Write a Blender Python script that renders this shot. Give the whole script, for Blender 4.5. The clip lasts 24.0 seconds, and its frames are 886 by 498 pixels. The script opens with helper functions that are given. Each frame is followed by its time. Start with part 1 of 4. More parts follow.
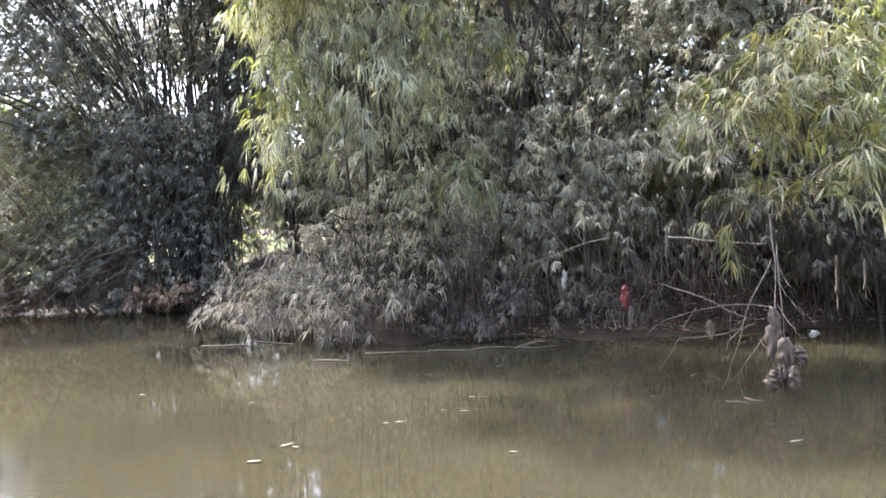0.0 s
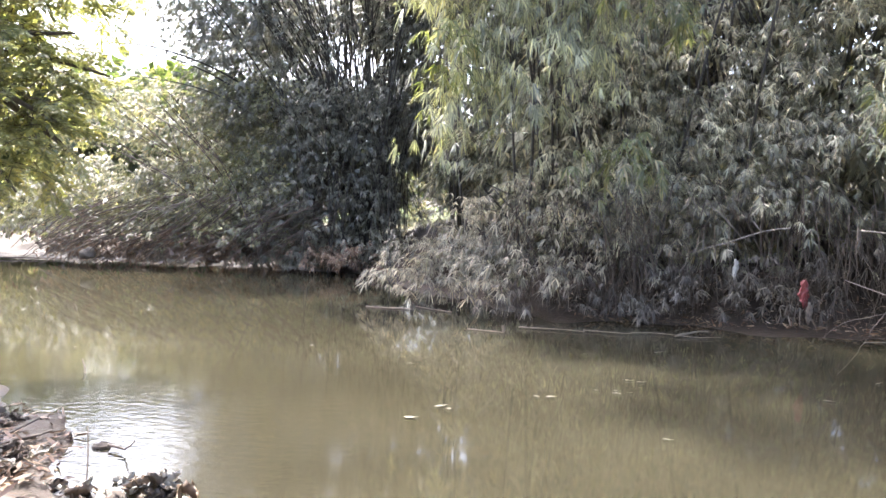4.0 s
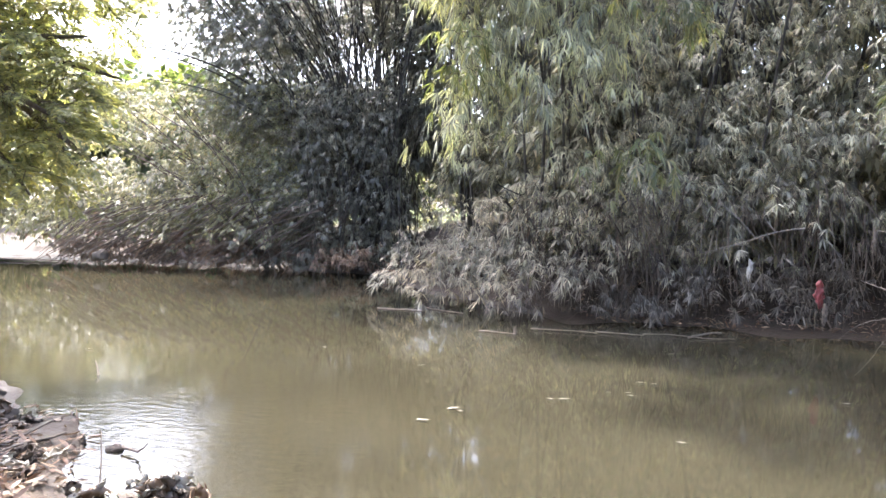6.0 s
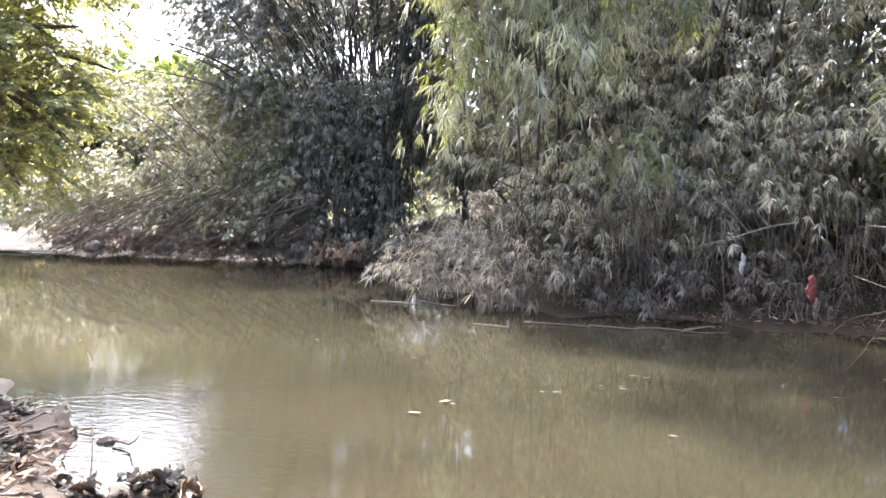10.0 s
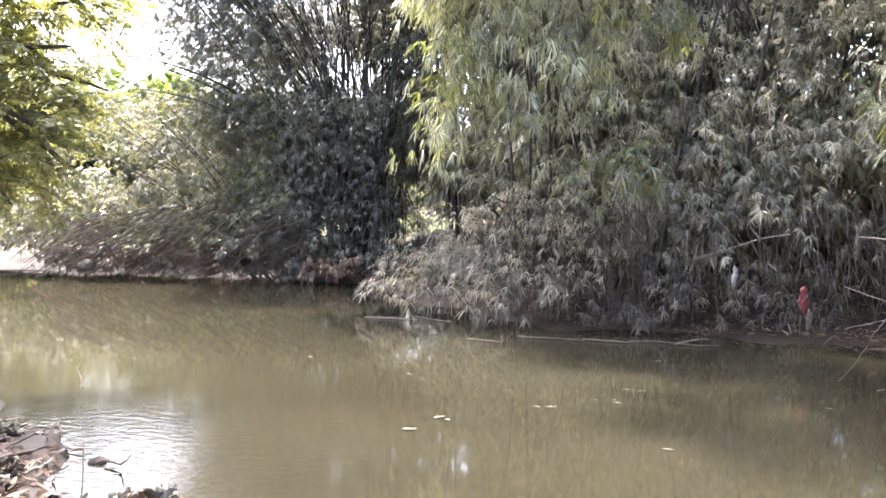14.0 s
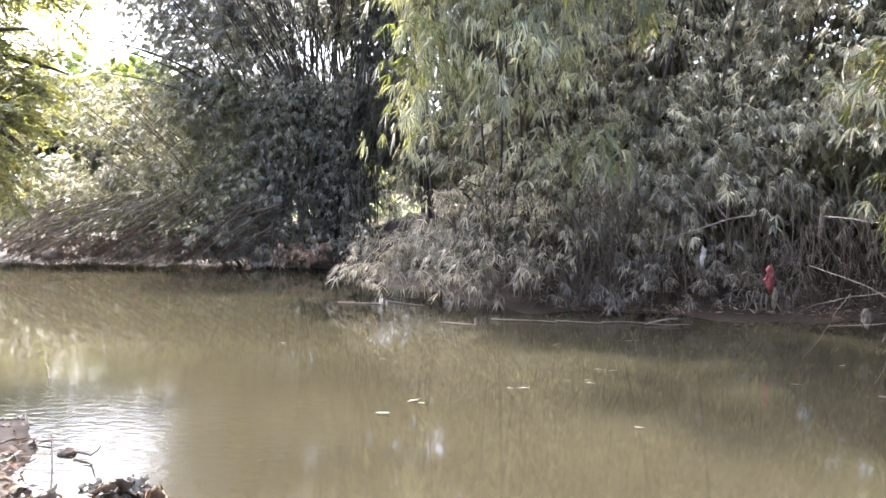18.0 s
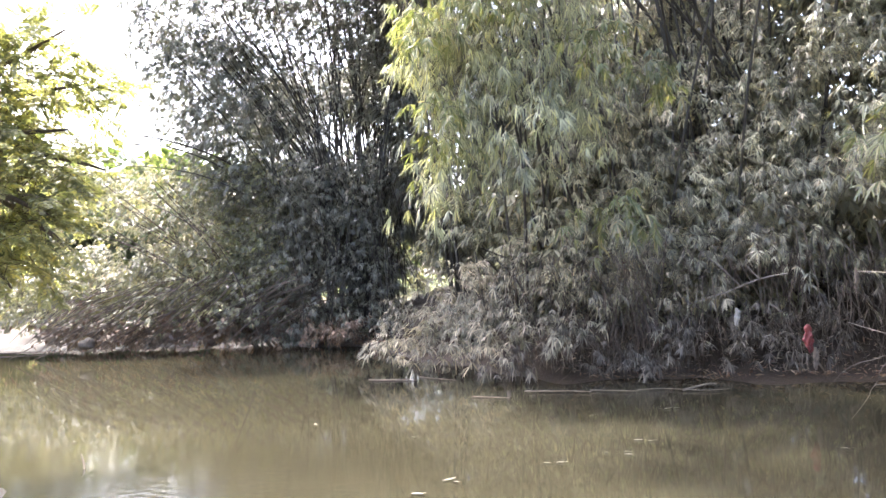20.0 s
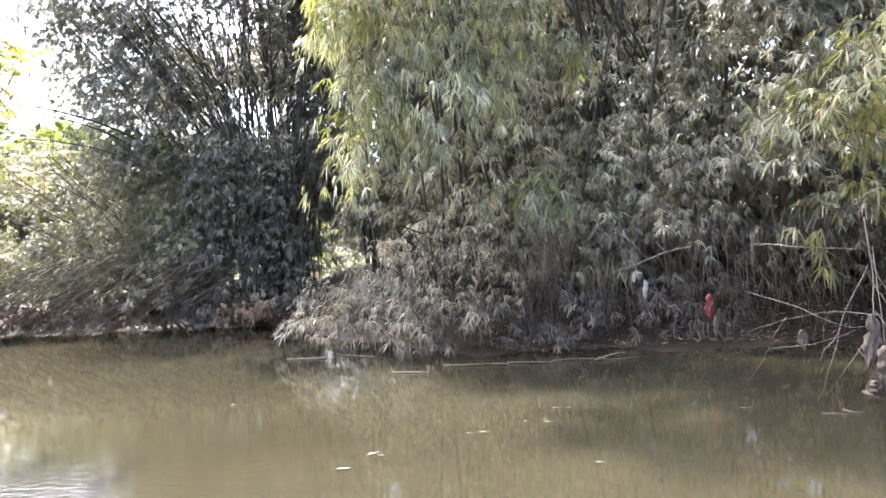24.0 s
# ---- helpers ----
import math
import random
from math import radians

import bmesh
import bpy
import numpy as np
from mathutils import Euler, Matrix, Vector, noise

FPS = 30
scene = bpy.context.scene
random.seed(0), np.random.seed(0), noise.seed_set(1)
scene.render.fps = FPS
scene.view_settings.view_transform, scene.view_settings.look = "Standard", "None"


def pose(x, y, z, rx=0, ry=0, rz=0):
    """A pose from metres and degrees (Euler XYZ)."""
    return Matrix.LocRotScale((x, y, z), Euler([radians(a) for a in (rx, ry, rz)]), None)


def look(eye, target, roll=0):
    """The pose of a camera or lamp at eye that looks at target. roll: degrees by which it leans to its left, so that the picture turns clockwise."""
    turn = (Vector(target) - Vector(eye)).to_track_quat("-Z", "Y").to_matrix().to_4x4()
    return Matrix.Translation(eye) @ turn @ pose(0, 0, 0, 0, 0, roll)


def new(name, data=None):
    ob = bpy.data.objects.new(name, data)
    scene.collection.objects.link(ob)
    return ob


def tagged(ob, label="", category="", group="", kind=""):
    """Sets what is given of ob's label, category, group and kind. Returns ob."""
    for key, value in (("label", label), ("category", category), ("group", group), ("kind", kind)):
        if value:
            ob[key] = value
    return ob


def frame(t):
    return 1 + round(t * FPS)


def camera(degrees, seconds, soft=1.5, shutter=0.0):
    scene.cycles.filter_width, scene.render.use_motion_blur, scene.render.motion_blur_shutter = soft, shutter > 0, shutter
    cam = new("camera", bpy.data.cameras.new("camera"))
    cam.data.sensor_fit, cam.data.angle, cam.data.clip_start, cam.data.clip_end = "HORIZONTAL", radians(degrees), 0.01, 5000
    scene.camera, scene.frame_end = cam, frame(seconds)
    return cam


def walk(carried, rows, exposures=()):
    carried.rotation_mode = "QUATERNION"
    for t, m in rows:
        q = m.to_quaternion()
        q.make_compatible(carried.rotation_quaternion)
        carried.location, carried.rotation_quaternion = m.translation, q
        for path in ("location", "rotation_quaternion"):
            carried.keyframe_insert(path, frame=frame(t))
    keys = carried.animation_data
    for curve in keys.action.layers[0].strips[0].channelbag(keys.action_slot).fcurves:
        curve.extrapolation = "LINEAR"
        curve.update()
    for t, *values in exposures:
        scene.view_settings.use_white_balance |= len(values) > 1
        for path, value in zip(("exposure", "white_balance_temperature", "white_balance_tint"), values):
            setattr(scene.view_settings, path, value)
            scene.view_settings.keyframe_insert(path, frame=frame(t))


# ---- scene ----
EXPOSURES = [(0.0, 3.05, 5850, 12), (2.0, 3.15, 5900, 13), (7.0, 3.14, 5850, 14), (14.0, 3.17, 6000, 15), (24.0, 3.25, 5950, 14)]
cam = camera(64.53, 24.0)
PATH = [
    (0.0, (0.018, 0.044, 1.613), 0.01, -2.18, -2.25),
    (0.5, (0.013, 0.029, 1.619), 4.01, -2.42, -1.63),
    (1.0, (0.035, 0.017, 1.615), 7.11, -4.10, -1.57),
    (1.5, (0.055, 0.010, 1.612), 6.62, -2.64, -0.07),
    (2.0, (0.044, -0.001, 1.602), 9.91, -2.13, 1.81),
    (2.5, (0.048, -0.004, 1.598), 13.33, -2.97, 1.07),
    (4.5, (-0.017, -0.012, 1.589), 12.81, -3.92, 0.76),
    (5.0, (-0.015, -0.010, 1.599), 14.25, -2.56, 0.61),
    (5.5, (-0.020, -0.010, 1.595), 14.28, -2.18, 0.83),
    (6.0, (-0.024, 0.009, 1.594), 13.73, -3.84, 0.59),
    (6.5, (-0.027, 0.003, 1.597), 13.78, -4.24, 0.78),
    (7.0, (-0.020, -0.003, 1.595), 14.29, -4.48, 0.68),
    (7.5, (-0.016, -0.001, 1.594), 13.91, -4.58, 0.65),
    (8.0, (-0.011, 0.005, 1.593), 13.74, -4.77, 0.73),
    (8.5, (-0.015, 0.009, 1.596), 13.84, -3.83, 0.89),
    (9.0, (-0.018, 0.003, 1.609), 14.36, -2.08, 0.76),
    (9.5, (-0.014, 0.017, 1.604), 14.02, -3.09, 0.70),
    (10.0, (-0.012, 0.018, 1.597), 13.31, -4.42, 0.84),
    (10.5, (-0.018, 0.005, 1.603), 13.61, -4.97, 0.89),
    (12.5, (-0.005, -0.006, 1.605), 14.39, -2.89, 0.57),
    (13.0, (-0.001, -0.008, 1.597), 14.75, -1.86, 0.75),
    (13.5, (0.003, 0.005, 1.596), 13.76, -2.67, 0.75),
    (14.0, (0.005, 0.012, 1.597), 12.87, -3.16, 0.30),
    (14.5, (0.015, 0.012, 1.595), 12.45, -3.61, -0.01),
    (15.0, (-0.002, 0.015, 1.599), 11.54, -3.78, -0.26),
    (15.5, (-0.002, 0.005, 1.606), 11.65, -3.00, -0.91),
    (16.0, (0.008, 0.000, 1.610), 12.55, 0.12, -2.57),
    (16.5, (0.024, -0.018, 1.596), 12.13, 1.59, -4.83),
    (17.0, (0.014, -0.007, 1.597), 11.49, -1.86, -4.38),
    (17.5, (0.008, 0.013, 1.595), 11.17, -3.57, -0.43),
    (18.0, (0.008, 0.017, 1.597), 10.63, -4.48, -0.26),
    (18.5, (-0.001, 0.025, 1.603), 10.01, -4.48, -0.65),
    (19.0, (0.011, 0.011, 1.604), 12.02, -0.91, -1.35),
    (19.5, (0.026, 0.006, 1.608), 13.02, 1.81, -2.72),
    (21.5, (-0.003, -0.042, 1.599), 11.59, -0.66, -4.07),
    (22.0, (-0.005, -0.048, 1.601), 10.56, -0.86, -5.51),
    (22.5, (0.009, -0.050, 1.596), 12.05, -0.51, -9.43),
    (23.0, (-0.005, -0.026, 1.596), 5.40, 1.41, -6.91),
    (23.5, (-0.046, -0.012, 1.594), 2.95, 1.44, -4.79),
    (24.0, (-0.041, -0.020, 1.587), 5.84, -0.68, -3.45),
]
walk(cam, [(t, look(e, Vector(e) + Vector((-math.sin(radians(a)) * math.cos(radians(p)), math.cos(radians(a)) * math.cos(radians(p)), math.sin(radians(p)))), r)) for t, e, a, p, r in PATH], EXPOSURES)

# ---- world and sun ----
SUN_AZIMUTH, SUN_HEIGHT = 46.0, 60.0   # degrees left of +y, and above the horizon
world = bpy.data.worlds.new("sky")
scene.world = world
world.use_nodes = True
wn = world.node_tree
sky = wn.nodes.new("ShaderNodeTexSky")
sky.sky_type, sky.sun_disc = "NISHITA", False
sky.sun_elevation, sky.sun_rotation = radians(SUN_HEIGHT), radians(-SUN_AZIMUTH)
sky.air_density, sky.dust_density, sky.ozone_density = 1.0, 7.0, 0.4
wn.links.new(sky.outputs[0], wn.nodes["Background"].inputs[0])
wn.nodes["Background"].inputs[1].default_value = 0.15
sun = new("sun", bpy.data.lights.new("sun", "SUN"))
sun.data.energy, sun.data.angle, sun.data.color = 2.25, radians(2.0), (1.0, 0.94, 0.83)
sun.matrix_world = look((-40 * math.sin(radians(SUN_AZIMUTH)), 40 * math.cos(radians(SUN_AZIMUTH)), 40 * math.tan(radians(SUN_HEIGHT))), (0, 0, 0))


# ---- materials ----
def material(name, build):
    m = bpy.data.materials.new(name)
    m.use_nodes = True
    nt = m.node_tree
    bsdf = nt.nodes["Principled BSDF"]
    build(nt, bsdf)
    return m


def node(nt, kind, **values):
    n = nt.nodes.new(kind)
    for k, v in values.items():
        n.inputs[k.replace("_", " ")].default_value = v
    return n


def ramp(nt, fac, stops):
    n = nt.nodes.new("ShaderNodeValToRGB")
    while len(n.color_ramp.elements) < len(stops):
        n.color_ramp.elements.new(0.5)
    for e, (p, c) in zip(n.color_ramp.elements, stops):
        e.position, e.color = p, (*c, 1)
    nt.links.new(fac, n.inputs[0])
    return n.outputs[0]


def noise_at(nt, scale, detail=4.0, rough=0.6, stretch=None):
    tc = nt.nodes.new("ShaderNodeTexCoord")
    n = node(nt, "ShaderNodeTexNoise", Scale=scale, Detail=detail, Roughness=rough)
    vec = tc.outputs["Object"]
    if stretch:
        mp = nt.nodes.new("ShaderNodeMapping")
        mp.inputs["Scale"].default_value = stretch
        nt.links.new(vec, mp.inputs[0])
        vec = mp.outputs[0]
    nt.links.new(vec, n.inputs["Vector"])
    return n.outputs["Fac"]


def bump(nt, bsdf, height, strength, distance):
    b = node(nt, "ShaderNodeBump", Strength=strength, Distance=distance)
    nt.links.new(height, b.inputs["Height"])
    nt.links.new(b.outputs[0], bsdf.inputs["Normal"])


def mix_rgb(nt, fac, a, b, mode="MIX"):
    n = nt.nodes.new("ShaderNodeMix")
    n.data_type, n.blend_type = "RGBA", mode
    for sock, v in ((n.inputs[0], fac), (n.inputs[6], a), (n.inputs[7], b)):
        if hasattr(v, "links"):
            nt.links.new(v, sock)
        else:
            sock.default_value = v if isinstance(v, float) else (*v, 1)
    return n.outputs[2]


def leaf_material(name, stops, through_light, rough=0.37, share=0.35):
    """Leaves differ one by one, and in patches a metre or so across."""
    def build(nt, bsdf):
        geo = nt.nodes.new("ShaderNodeNewGeometry")
        col = ramp(nt, geo.outputs["Random Per Island"], stops)
        patch = noise_at(nt, 1.3, 3.0)
        tone = ramp(nt, patch, [(0.3, (0.45, 0.46, 0.45)), (0.7, (1.4, 1.35, 1.2))])
        col = mix_rgb(nt, 1.0, col, tone, "MULTIPLY")
        nt.links.new(col, bsdf.inputs["Base Color"])
        bsdf.inputs["Roughness"].default_value = rough
        bsdf.inputs["Specular IOR Level"].default_value = 0.5
        tr = nt.nodes.new("ShaderNodeBsdfTranslucent")
        nt.links.new(mix_rgb(nt, 1.0, col, through_light, "MULTIPLY"), tr.inputs[0])
        mx = nt.nodes.new("ShaderNodeMixShader")
        mx.inputs[0].default_value = share
        nt.links.new(bsdf.outputs[0], mx.inputs[1])
        nt.links.new(tr.outputs[0], mx.inputs[2])
        nt.links.new(mx.outputs[0], nt.nodes["Material Output"].inputs[0])
    return material(name, build)


def plain_material(name, lo, hi, scale, rough=0.75, relief=0.3, depth=0.01, stretch=None, metal=0.0):
    def build(nt, bsdf):
        f1, f2 = noise_at(nt, scale, 6.0, 0.65, stretch), noise_at(nt, scale * 0.17, 3.0)
        col = ramp(nt, f1, [(0.28, lo), (0.72, hi)])
        col = mix_rgb(nt, 1.0, col, ramp(nt, f2, [(0.3, (0.7, 0.7, 0.7)), (0.7, (1.15, 1.12, 1.08))]), "MULTIPLY")
        nt.links.new(col, bsdf.inputs["Base Color"])
        bsdf.inputs["Roughness"].default_value, bsdf.inputs["Metallic"].default_value = rough, metal
        bump(nt, bsdf, f1, relief, depth)
    return material(name, build)


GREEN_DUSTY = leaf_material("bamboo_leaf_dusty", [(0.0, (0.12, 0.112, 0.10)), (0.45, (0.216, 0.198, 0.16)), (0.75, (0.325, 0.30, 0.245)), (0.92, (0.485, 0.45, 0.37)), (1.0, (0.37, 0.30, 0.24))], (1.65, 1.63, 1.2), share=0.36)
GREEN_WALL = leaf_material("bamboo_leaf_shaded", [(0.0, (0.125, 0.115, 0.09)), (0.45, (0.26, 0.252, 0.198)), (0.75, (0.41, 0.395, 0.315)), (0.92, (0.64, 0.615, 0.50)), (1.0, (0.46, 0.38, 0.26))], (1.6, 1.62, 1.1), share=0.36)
GREEN_FRESH = leaf_material("bamboo_leaf_fresh", [(0.0, (0.20, 0.205, 0.165)), (0.5, (0.36, 0.362, 0.29)), (0.85, (0.54, 0.535, 0.43)), (1.0, (0.60, 0.56, 0.34))], (1.6, 1.66, 0.85), share=0.42)
# for the spray, and for patches where yellow stands in for backlight
GREEN_YELLOW = leaf_material("bamboo_leaf_yellow_green", [(0.0, (0.12, 0.138, 0.085)), (0.4, (0.20, 0.215, 0.135)), (0.75, (0.31, 0.312, 0.205)), (1.0, (0.42, 0.35, 0.23))], (1.5, 1.6, 0.55), rough=0.55, share=0.36)
GREEN_FAR = leaf_material("bamboo_leaf_far", [(0.0, (0.13, 0.13, 0.12)), (0.6, (0.20, 0.20, 0.182)), (1.0, (0.29, 0.285, 0.24))], (1.65, 1.66, 1.2), share=0.36)
GREEN_THICKET = leaf_material("thicket_leaf", [(0.0, (0.11, 0.115, 0.08)), (0.55, (0.20, 0.20, 0.15)), (0.9, (0.29, 0.28, 0.205)), (1.0, (0.36, 0.27, 0.18))], (1.8, 1.85, 0.9), share=0.4)
GREEN_TREE = leaf_material("tree_leaflet", [(0.0, (0.15, 0.16, 0.11)), (0.5, (0.25, 0.26, 0.175)), (0.9, (0.35, 0.35, 0.225)), (1.0, (0.45, 0.41, 0.2))], (1.8, 1.82, 0.72), rough=0.32, share=0.46)
GREEN_WOOD = leaf_material("far_wood_leaf", [(0.0, (0.07, 0.09, 0.05)), (0.6, (0.10, 0.12, 0.07)), (1.0, (0.15, 0.16, 0.09))], (1.6, 1.8, 0.6), share=0.35)
DRY_LEAF = leaf_material("dry_leaf", [(0.0, (0.10, 0.06, 0.04)), (0.4, (0.19, 0.12, 0.08)), (0.75, (0.28, 0.21, 0.15)), (1.0, (0.40, 0.33, 0.26))], (1.2, 1.0, 0.8), rough=0.45, share=0.2)
# brown-dark leaf copy: the shade near the water is put into its colour
GREEN_LOW_SHADE = leaf_material("low_shade_leaf", [(0.0, (0.055, 0.045, 0.036)), (0.5, (0.10, 0.086, 0.07)), (0.85, (0.17, 0.15, 0.125)), (1.0, (0.30, 0.275, 0.24))], (1.3, 1.15, 0.9), rough=0.6, share=0.25)
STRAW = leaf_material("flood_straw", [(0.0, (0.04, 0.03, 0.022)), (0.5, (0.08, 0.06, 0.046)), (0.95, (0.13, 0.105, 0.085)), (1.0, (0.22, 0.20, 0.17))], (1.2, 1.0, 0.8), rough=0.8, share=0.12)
PALE_LEAF = plain_material("pale_leaf", (0.34, 0.31, 0.25), (0.58, 0.54, 0.46), 30.0, 0.6)
CULM = plain_material("bamboo_culm", (0.026, 0.023, 0.018), (0.07, 0.06, 0.044), 9.0, 0.55, 0.2, 0.004, (3, 3, 0.5))
CULM_BROWN = plain_material("old_culm", (0.045, 0.032, 0.022), (0.125, 0.09, 0.06), 8.0, 0.65, 0.2, 0.004, (3, 3, 0.6))
TWIG = plain_material("twig", (0.06, 0.045, 0.03), (0.15, 0.115, 0.08), 14.0, 0.8)
BARE = plain_material("bare_branch", (0.13, 0.11, 0.09), (0.30, 0.265, 0.23), 18.0, 0.75, 0.3, 0.004)
DEAD = plain_material("dead_branch", (0.08, 0.066, 0.054), (0.24, 0.20, 0.17), 18.0, 0.8, 0.3, 0.004)
BARK = plain_material("tree_bark", (0.05, 0.04, 0.03), (0.16, 0.13, 0.10), 11.0, 0.9, 0.6, 0.02, (2, 2, 0.5))
WISP = plain_material("dry_wisp", (0.09, 0.07, 0.055), (0.26, 0.215, 0.175), 30.0, 0.9, 0.6, 0.01, (4, 4, 0.6))
MUD = plain_material("wet_mud", (0.03, 0.022, 0.016), (0.13, 0.10, 0.075), 24.0, 0.75, 0.9, 0.02)
RAG = plain_material("grey_rag", (0.085, 0.065, 0.05), (0.25, 0.20, 0.155), 22.0, 0.85, 0.5, 0.01)
PLASTIC_RED = plain_material("red_plastic", (0.16, 0.03, 0.03), (0.31, 0.08, 0.075), 20.0, 0.4, 0.4, 0.01)
PLASTIC_WHITE = plain_material("white_plastic", (0.30, 0.285, 0.26), (0.54, 0.52, 0.48), 20.0, 0.45, 0.4, 0.01)
LOG = plain_material("driftwood", (0.09, 0.07, 0.055), (0.27, 0.22, 0.18), 12.0, 0.75, 0.5, 0.008, (4, 0.6, 4))


def ground_nodes(nt, bsdf):
    f1, f2, f3 = noise_at(nt, 9.0, 8.0, 0.7), noise_at(nt, 0.8, 4.0), noise_at(nt, 45.0, 4.0)
    earth = ramp(nt, f1, [(0.25, (0.026, 0.019, 0.013)), (0.55, (0.062, 0.045, 0.031)), (0.8, (0.095, 0.07, 0.05))])
    sand = ramp(nt, f1, [(0.3, (0.06, 0.05, 0.041)), (0.7, (0.11, 0.095, 0.08))])
    grass = ramp(nt, f1, [(0.3, (0.06, 0.09, 0.03)), (0.7, (0.16, 0.18, 0.06))])
    tc = nt.nodes.new("ShaderNodeTexCoord")
    sep = nt.nodes.new("ShaderNodeSeparateXYZ")
    nt.links.new(tc.outputs["Object"], sep.inputs[0])

    def step(sock, lo, hi):
        m = node(nt, "ShaderNodeMapRange")
        m.inputs[1].default_value, m.inputs[2].default_value = lo, hi
        nt.links.new(sock, m.inputs[0])
        return m.outputs[0]
    # the sand bar at the river's far bend, and meadow behind the banks
    bend = nt.nodes.new("ShaderNodeMath")
    bend.operation = "MULTIPLY"
    nt.links.new(step(sep.outputs[0], -13.3, -14.6), bend.inputs[0])
    nt.links.new(step(sep.outputs[1], 10.0, 12.0), bend.inputs[1])
    mud = ramp(nt, f1, [(0.3, (0.045, 0.034, 0.024)), (0.7, (0.10, 0.076, 0.054))])
    wet = nt.nodes.new("ShaderNodeMath")
    wet.operation = "MULTIPLY"
    nt.links.new(step(sep.outputs[2], 0.10, 0.03), wet.inputs[0])
    nt.links.new(step(sep.outputs[1], 7.0, 6.0), wet.inputs[1])
    earth = mix_rgb(nt, wet.outputs[0], earth, mud)
    col = mix_rgb(nt, step(sep.outputs[1], 19.0, 26.0), earth, grass)
    col = mix_rgb(nt, bend.outputs[0], col, sand)
    col = mix_rgb(nt, 1.0, col, ramp(nt, f2, [(0.3, (0.75, 0.75, 0.75)), (0.7, (1.15, 1.12, 1.1))]), "MULTIPLY")
    nt.links.new(col, bsdf.inputs["Base Color"])
    bsdf.inputs["Specular IOR Level"].default_value = 0.3
    rr = node(nt, "ShaderNodeMapRange")
    rr.inputs[1].default_value, rr.inputs[2].default_value, rr.inputs[3].default_value, rr.inputs[4].default_value = 0.015, 0.14, 0.45, 0.92
    nt.links.new(sep.outputs[2], rr.inputs[0])
    nt.links.new(rr.outputs[0], bsdf.inputs["Roughness"])
    add = nt.nodes.new("ShaderNodeMath")
    add.operation = "ADD"
    nt.links.new(f1, add.inputs[0])
    nt.links.new(f3, add.inputs[1])
    bump(nt, bsdf, add.outputs[0], 0.6, 0.03)


def water_nodes(nt, bsdf):
    # silt hangs in the water in slow clouds
    silt = noise_at(nt, 0.35, 3.0, 0.5, (1.0, 1.6, 1.0))
    col = ramp(nt, silt, [(0.3, (0.0225, 0.0203, 0.0122)), (0.7, (0.0355, 0.0318, 0.0189))])
    nt.links.new(col, bsdf.inputs["Base Color"])
    bsdf.inputs["Roughness"].default_value = 0.046
    bsdf.inputs["IOR"].default_value = 1.33
    # a slow swell all over, and fine ripples only where a breath of wind touches the water
    fine, slow = noise_at(nt, 13.0, 2.0, 0.5, (0.45, 1.0, 1.0)), noise_at(nt, 1.3, 1.0, 0.4, (0.6, 1.0, 1.0))
    breeze = ramp(nt, noise_at(nt, 0.45, 2.0, 0.5), [(0.6, (0.0, 0.0, 0.0)), (0.74, (0.9, 0.9, 0.9))])
    gust = nt.nodes.new("ShaderNodeMath")
    gust.operation = "MULTIPLY"
    nt.links.new(fine, gust.inputs[0])
    nt.links.new(breeze, gust.inputs[1])
    a = node(nt, "ShaderNodeMath")
    a.operation = "MULTIPLY_ADD"
    nt.links.new(slow, a.inputs[0])
    a.inputs[1].default_value = 3.0
    nt.links.new(gust.outputs[0], a.inputs[2])
    bump(nt, bsdf, a.outputs[0], 0.0012, 0.02)
    # small ripples run along the shallows of the near bank
    place = nt.nodes.new("ShaderNodeTexCoord")
    axes = nt.nodes.new("ShaderNodeSeparateXYZ")
    nt.links.new(place.outputs["Object"], axes.inputs[0])
    ripple = noise_at(nt, 16.0, 2.0, 0.55, (0.5, 1.0, 1.0))
    for axis, none, full in ((1, 6.6, 3.7), (0, -1.2, -2.6)):
        edge = node(nt, "ShaderNodeMapRange")
        edge.inputs[1].default_value, edge.inputs[2].default_value = none, full
        nt.links.new(axes.outputs[axis], edge.inputs[0])
        times = nt.nodes.new("ShaderNodeMath")
        times.operation = "MULTIPLY"
        nt.links.new(ripple, times.inputs[0])
        nt.links.new(edge.outputs[0], times.inputs[1])
        ripple = times.outputs[0]
    swell = bsdf.inputs["Normal"].links[0].from_socket
    shallows = node(nt, "ShaderNodeBump", Strength=1.0, Distance=0.004)
    nt.links.new(ripple, shallows.inputs["Height"])
    nt.links.new(swell, shallows.inputs["Normal"])
    nt.links.new(shallows.outputs[0], bsdf.inputs["Normal"])


GROUND = material("river_earth", ground_nodes)
WATER = material("silty_water", water_nodes)


# ---- mesh helpers ----
def mesh_from(name, verts, tris=None, quads=None, mat=None, smooth=False):
    me = bpy.data.meshes.new(name)
    tris = np.zeros((0, 3), int) if tris is None else np.asarray(tris, int)
    quads = np.zeros((0, 4), int) if quads is None else np.asarray(quads, int)
    me.vertices.add(len(verts))
    me.vertices.foreach_set("co", np.asarray(verts, np.float32).ravel())
    loops = np.concatenate([tris.ravel(), quads.ravel()])
    me.loops.add(len(loops))
    me.loops.foreach_set("vertex_index", loops.astype(np.int32))
    starts = np.concatenate([np.arange(len(tris)) * 3, len(tris) * 3 + np.arange(len(quads)) * 4])
    me.polygons.add(len(starts))
    me.polygons.foreach_set("loop_start", starts.astype(np.int32))
    if smooth:
        me.polygons.foreach_set("use_smooth", np.ones(len(starts), bool))
    me.update(calc_edges=True)
    me.validate()
    if mat:
        me.materials.append(mat)
    return me


